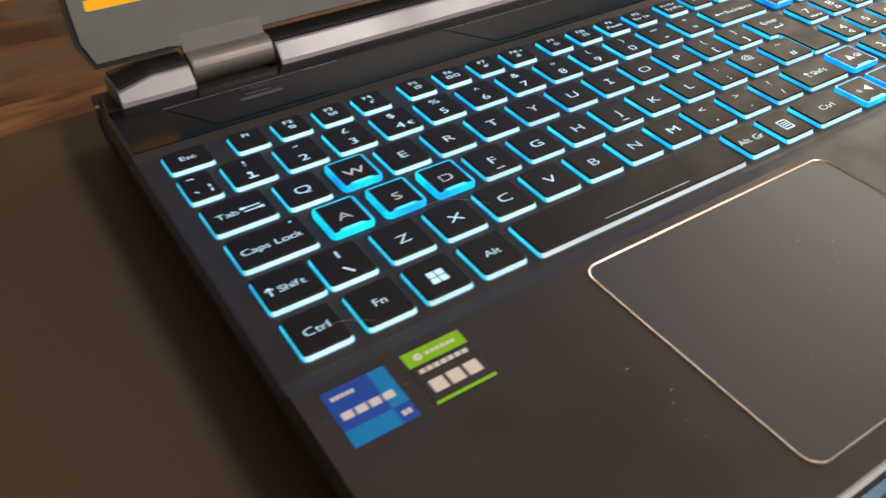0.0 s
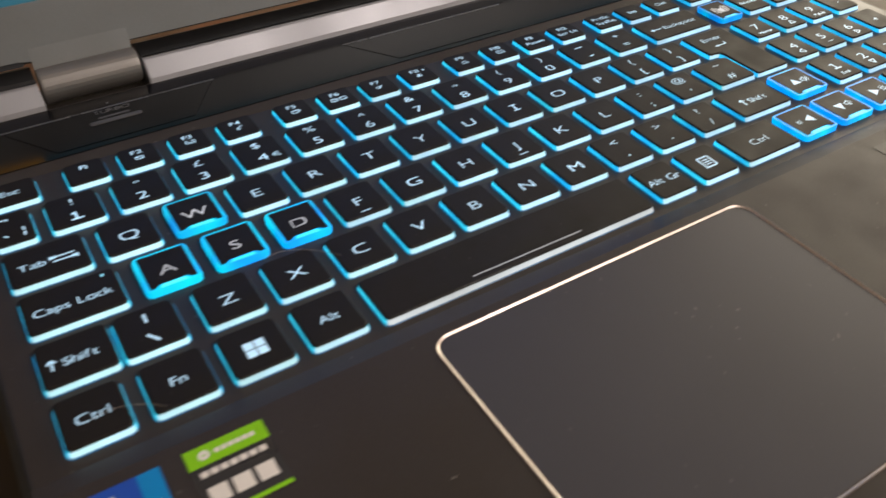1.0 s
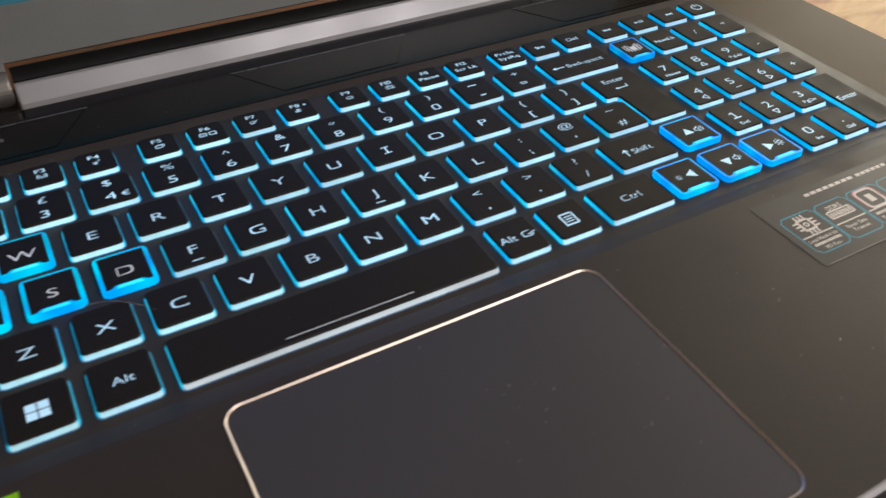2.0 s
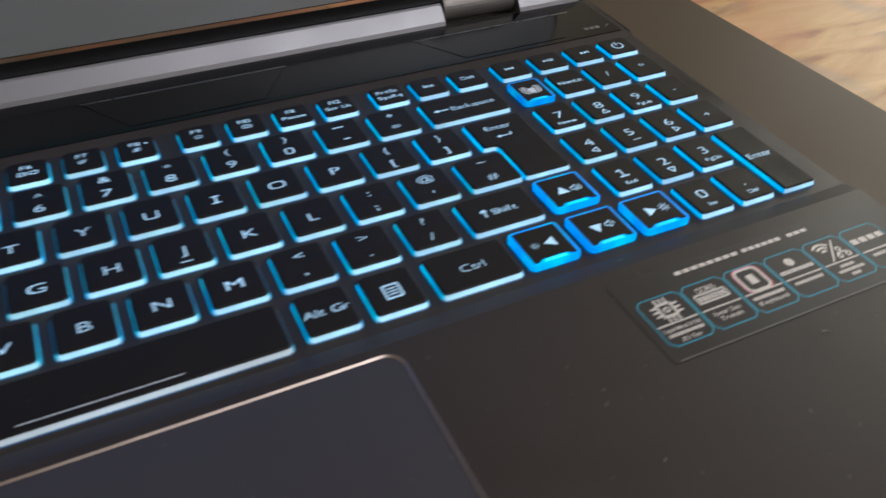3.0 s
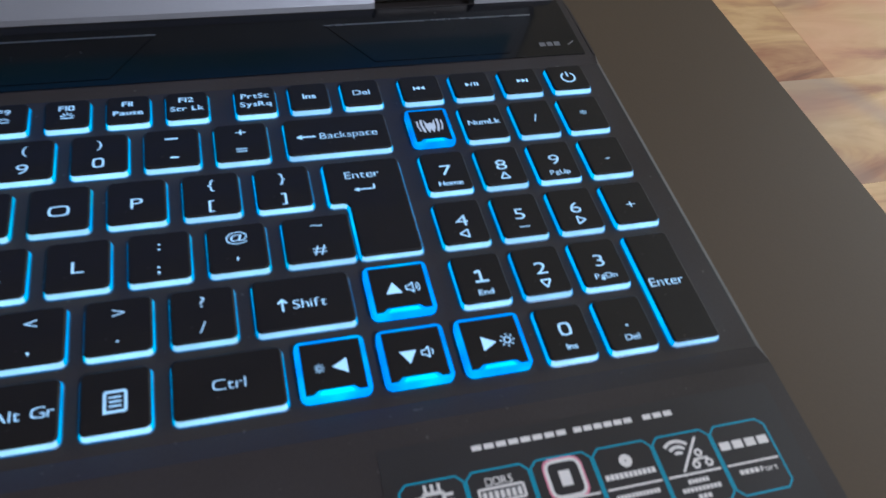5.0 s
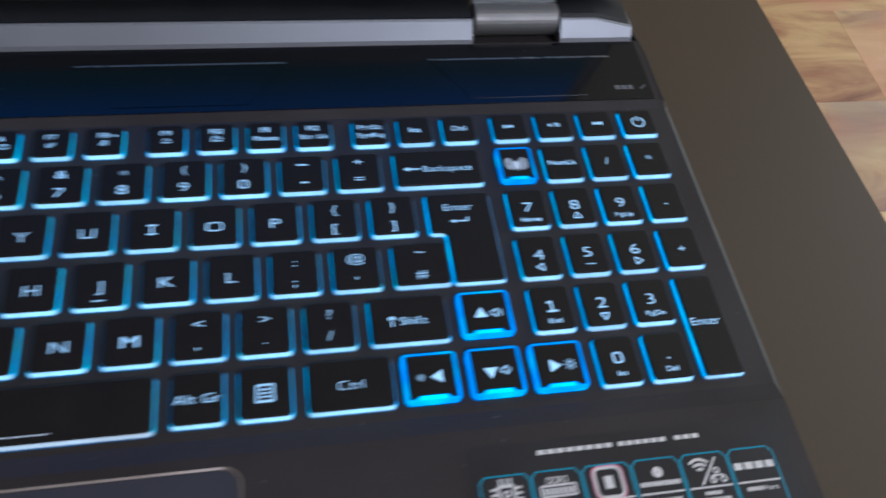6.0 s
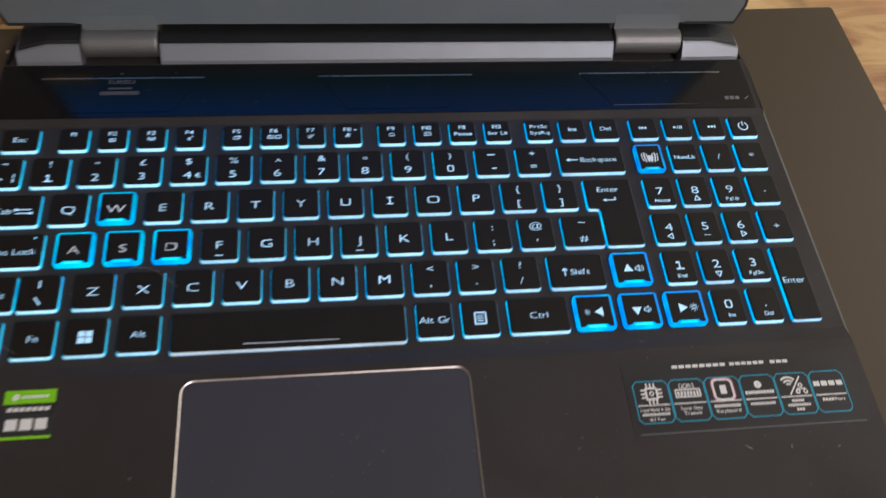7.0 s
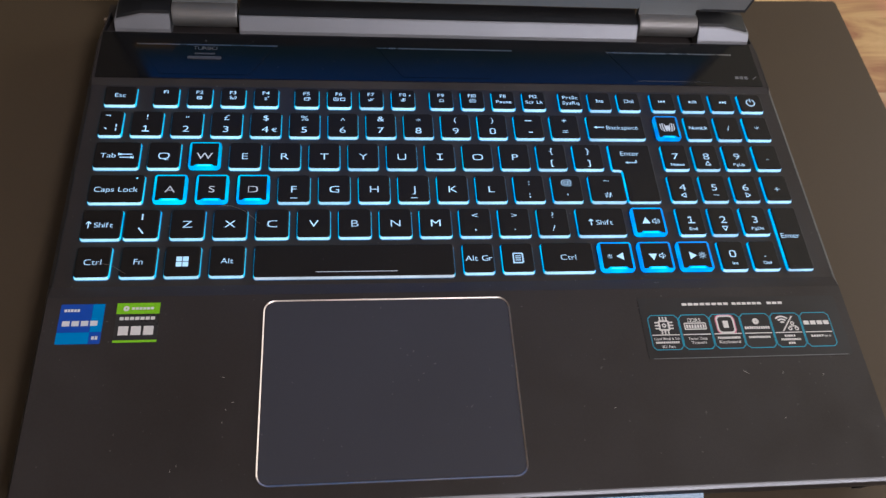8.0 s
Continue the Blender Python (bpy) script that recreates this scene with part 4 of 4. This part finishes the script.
f = sticker("feature_sticker", "clear sticker with a row of six outlined feature badges", 8.05, -5.76, 17.72, -2.72, FILM, 0.12)
ox, oy = 12.885, -4.24
for x, w, n in ((-1.63, 2.3, 8), (0.40, 1.5, 6), (1.78, 0.8, 3)):
    b = bmesh.new()
    word_bars(b, x * C, (-3.06 - oy) * C, w * C, 0.0013, n, SZ)
    tagged(part("title_word", b, GREY_INK, f), kind="stuff")
b = bmesh.new()
add_bar(b, 0, (-5.72 - oy) * C, 0.0925, 0.0004, SZ)
part("rule", b, DIM_INK, f)
for k in range(6):
    x0 = 8.34 + k * 1.473
    cx, cy, w, h = x0 + 0.72, -4.45, 1.42, 1.70
    b = bmesh.new()
    ch = 0.16
    hw, hh = w / 2, h / 2
    pts = [(-hw + ch, -hh), (hw - ch, -hh), (hw, -hh + ch), (hw, hh - ch), (hw - ch, hh), (-hw + ch, hh), (-hw, hh - ch), (-hw, -hh + ch)]
    add_path(b, [((cx - ox + x) * C, (cy - oy + y) * C) for x, y in pts + pts[:1]], 0.00042, SZ)
    badge = part("badge_outline", b, TEAL, f)
    b = bmesh.new()
    gx, gy = (cx - ox) * C, (cy - oy) * C
    z = SZ + 0.00002
    add_bar(b, gx, gy - 0.0013, 0.0130, 0.0005, z)
    iy = gy + 0.0034
    if k == 0:
        add_path(b, [(gx - 0.0022, iy - 0.0022), (gx + 0.0022, iy - 0.0022), (gx + 0.0022, iy + 0.0022), (gx - 0.0022, iy + 0.0022), (gx - 0.0022, iy - 0.0026)], 0.0009, z)
        for q in (-0.0015, 0, 0.0015):
            for sg in (-1, 1):
                add_bar(b, gx + q, iy + sg * 0.0034, 0.0007, 0.0018, z)
                add_bar(b, gx + sg * 0.0034, iy + q, 0.0018, 0.0007, z)
        add_arc(b, gx, iy, 0.0008, 0.0006, 0, 360, z, 8)
        add_text(b, "Liquid Metal & 5th", gx, gy - 0.0031, 0.0017, z, fit=0.0118)
        word_bars(b, gx, gy - 0.0050, 0.0112, 0.0010, 12, z)
        add_text(b, "3D Fan", gx, gy - 0.0070, 0.0017, z)
    elif k == 1:
        add_text(b, "DDR5", gx, iy + 0.0024, 0.0026, z, fit=0.0062)
        add_path(b, [(gx - 0.0050, iy - 0.0021), (gx + 0.0050, iy - 0.0021), (gx + 0.0050, iy + 0.0009), (gx - 0.0050, iy + 0.0009), (gx - 0.0050, iy - 0.0024)], 0.0006, z)
        for q in range(7):
            add_bar(b, gx - 0.0039 + q * 0.0013, iy - 0.0007, 0.0009, 0.0018, z)
        add_text(b, "Faster Data", gx, gy - 0.0033, 0.0019, z, fit=0.0086)
        add_text(b, "Transit", gx, gy - 0.0053, 0.0019, z)
    elif k == 2:
        add_bar(b, gx, iy, 0.0026, 0.0036, z)
        o8 = [(gx + x, iy + y) for x, y in outline(0.0078, 0.0082, 0.0016, 2)]
        add_path(b, o8 + o8[:1], 0.0008, z)
        word_bars(b, gx, gy - 0.0033, 0.0110, 0.0011, 13, z)
        add_text(b, "Keyboard", gx, gy - 0.0053, 0.0019, z)
    elif k == 3:
        add_arc(b, gx, iy + 0.0012, 0.0009, 0.0014, 0, 360, z, 10)
        word_bars(b, gx, iy - 0.0020, 0.0122, 0.0013, 11, z)
        word_bars(b, gx, gy - 0.0033, 0.0104, 0.0010, 12, z)
    elif k == 4:
        for r in (0.0012, 0.0026, 0.0040):
            add_arc(b, gx - 0.0018, iy - 0.0006, r, 0.0008, 45, 135, z, 8)
        add_line(b, (gx - 0.0024, iy - 0.0040), (gx + 0.0036, iy + 0.0036), 0.0006, z)
        for q in ((0.0012, -0.0028), (0.0044, -0.0028), (0.0028, -0.0002)):
            add_arc(b, gx + q[0], iy + q[1], 0.0008, 0.0006, 0, 360, z, 6)
        add_bar(b, gx + 0.0028, iy - 0.0016, 0.0036, 0.0005, z)
        word_bars(b, gx, gy - 0.0030, 0.0052, 0.0010, 6, z)
        word_bars(b, gx, gy - 0.0048, 0.0096, 0.0010, 10, z)
        word_bars(b, gx, gy - 0.0066, 0.0034, 0.0010, 3, z)
    else:
        word_bars(b, gx, iy, 0.0130, 0.0020, 4, z)
        word_bars(b, gx - 0.0020, gy - 0.0033, 0.0050, 0.0011, 4, z)
        add_text(b, "Port", gx + 0.0030, gy - 0.0033, 0.0018, z)
    part("badge_print", b, GREY_INK, badge)
    if k == 2:
        b = bmesh.new()
        o8 = [(gx + x, iy + y) for x, y in outline(0.0088, 0.0092, 0.0018, 2)]
        add_path(b, o8 + o8[:1], 0.0005, z - 0.00001)
        part("badge_glow", b, PINK, badge)


# ---- lint and hairs ----
LINT = surface("pale_lint", (0.55, 0.52, 0.48), 0.8, vary=0.1)
HAIR = surface("light_brown_hair", (0.42, 0.35, 0.28), 0.45, vary=0.1)


def strand(name, label, group, pts, r, mat):
    """A curled fibre: a thin tube through a few points."""
    b = bmesh.new()
    rings = []
    for i, p in enumerate(pts):
        k = r * (0.45 if i in (0, len(pts) - 1) else 1.0)
        q = Vector(pts[min(i + 1, len(pts) - 1)]) - Vector(pts[max(i - 1, 0)])
        side = q.cross(Vector((0, 0, 1))).normalized()
        up = side.cross(q).normalized()
        rings.append([tuple(Vector(p) + (side * math.cos(a) + up * math.sin(a)) * k) for a in (0, 1.26, 2.51, 3.77, 5.03)])
    loft(b, rings, True, True)
    bmesh.ops.recalc_face_normals(b, faces=b.faces)
    ob = part(name, b, mat)
    return tagged(ob, label, "hair" if mat is HAIR else "lint", group)


rnd = random.Random(11)
for x, y, size in ((-10.4, -6.03, 1.6), (-10.2, -7.45, 0.9), (-9.94, -7.14, 1.0), (14.1, -6.52, 1.4), (12.37, -6.45, 2.6), (-11.95, -9.67, 0.8), (-12.18, -9.88, 1.0), (-10.32, -7.98, 0.7), (15.98, -6.67, 1.3), (6.1, -7.9, 0.9), (13.6, -8.6, 1.2)):
    a = rnd.uniform(0, 6.28)
    n = 6
    pts = [(x * C + (i / (n - 1) - 0.5) * size * 0.001 * math.cos(a) + rnd.uniform(-1, 1) * size * 0.00012, y * C + (i / (n - 1) - 0.5) * size * 0.001 * math.sin(a) + rnd.uniform(-1, 1) * size * 0.00012, DZ * C + 0.00009) for i in range(n)]
    strand("lint", "tiny pale fleck of lint on the palm rest", "lint on the palm rest", pts, 0.000075, LINT)
TOP = (KZ + KH) * C + 0.0001
for x0, y0, x1, y1, sag in ((-11.2, 2.45, -9.25, 1.45, 0.35), (-16.5, -0.62, -14.9, -1.12, 0.22)):
    pts = []
    for i in range(13):
        f = i / 12
        pts.append(((x0 + (x1 - x0) * f) * C, (y0 + (y1 - y0) * f + sag * math.sin(math.pi * f)) * C, TOP + 0.0003 * math.sin(math.pi * f)))
    strand("hair", "single fine hair lying across the keys", "hairs on the keyboard", pts, 0.00005, HAIR)
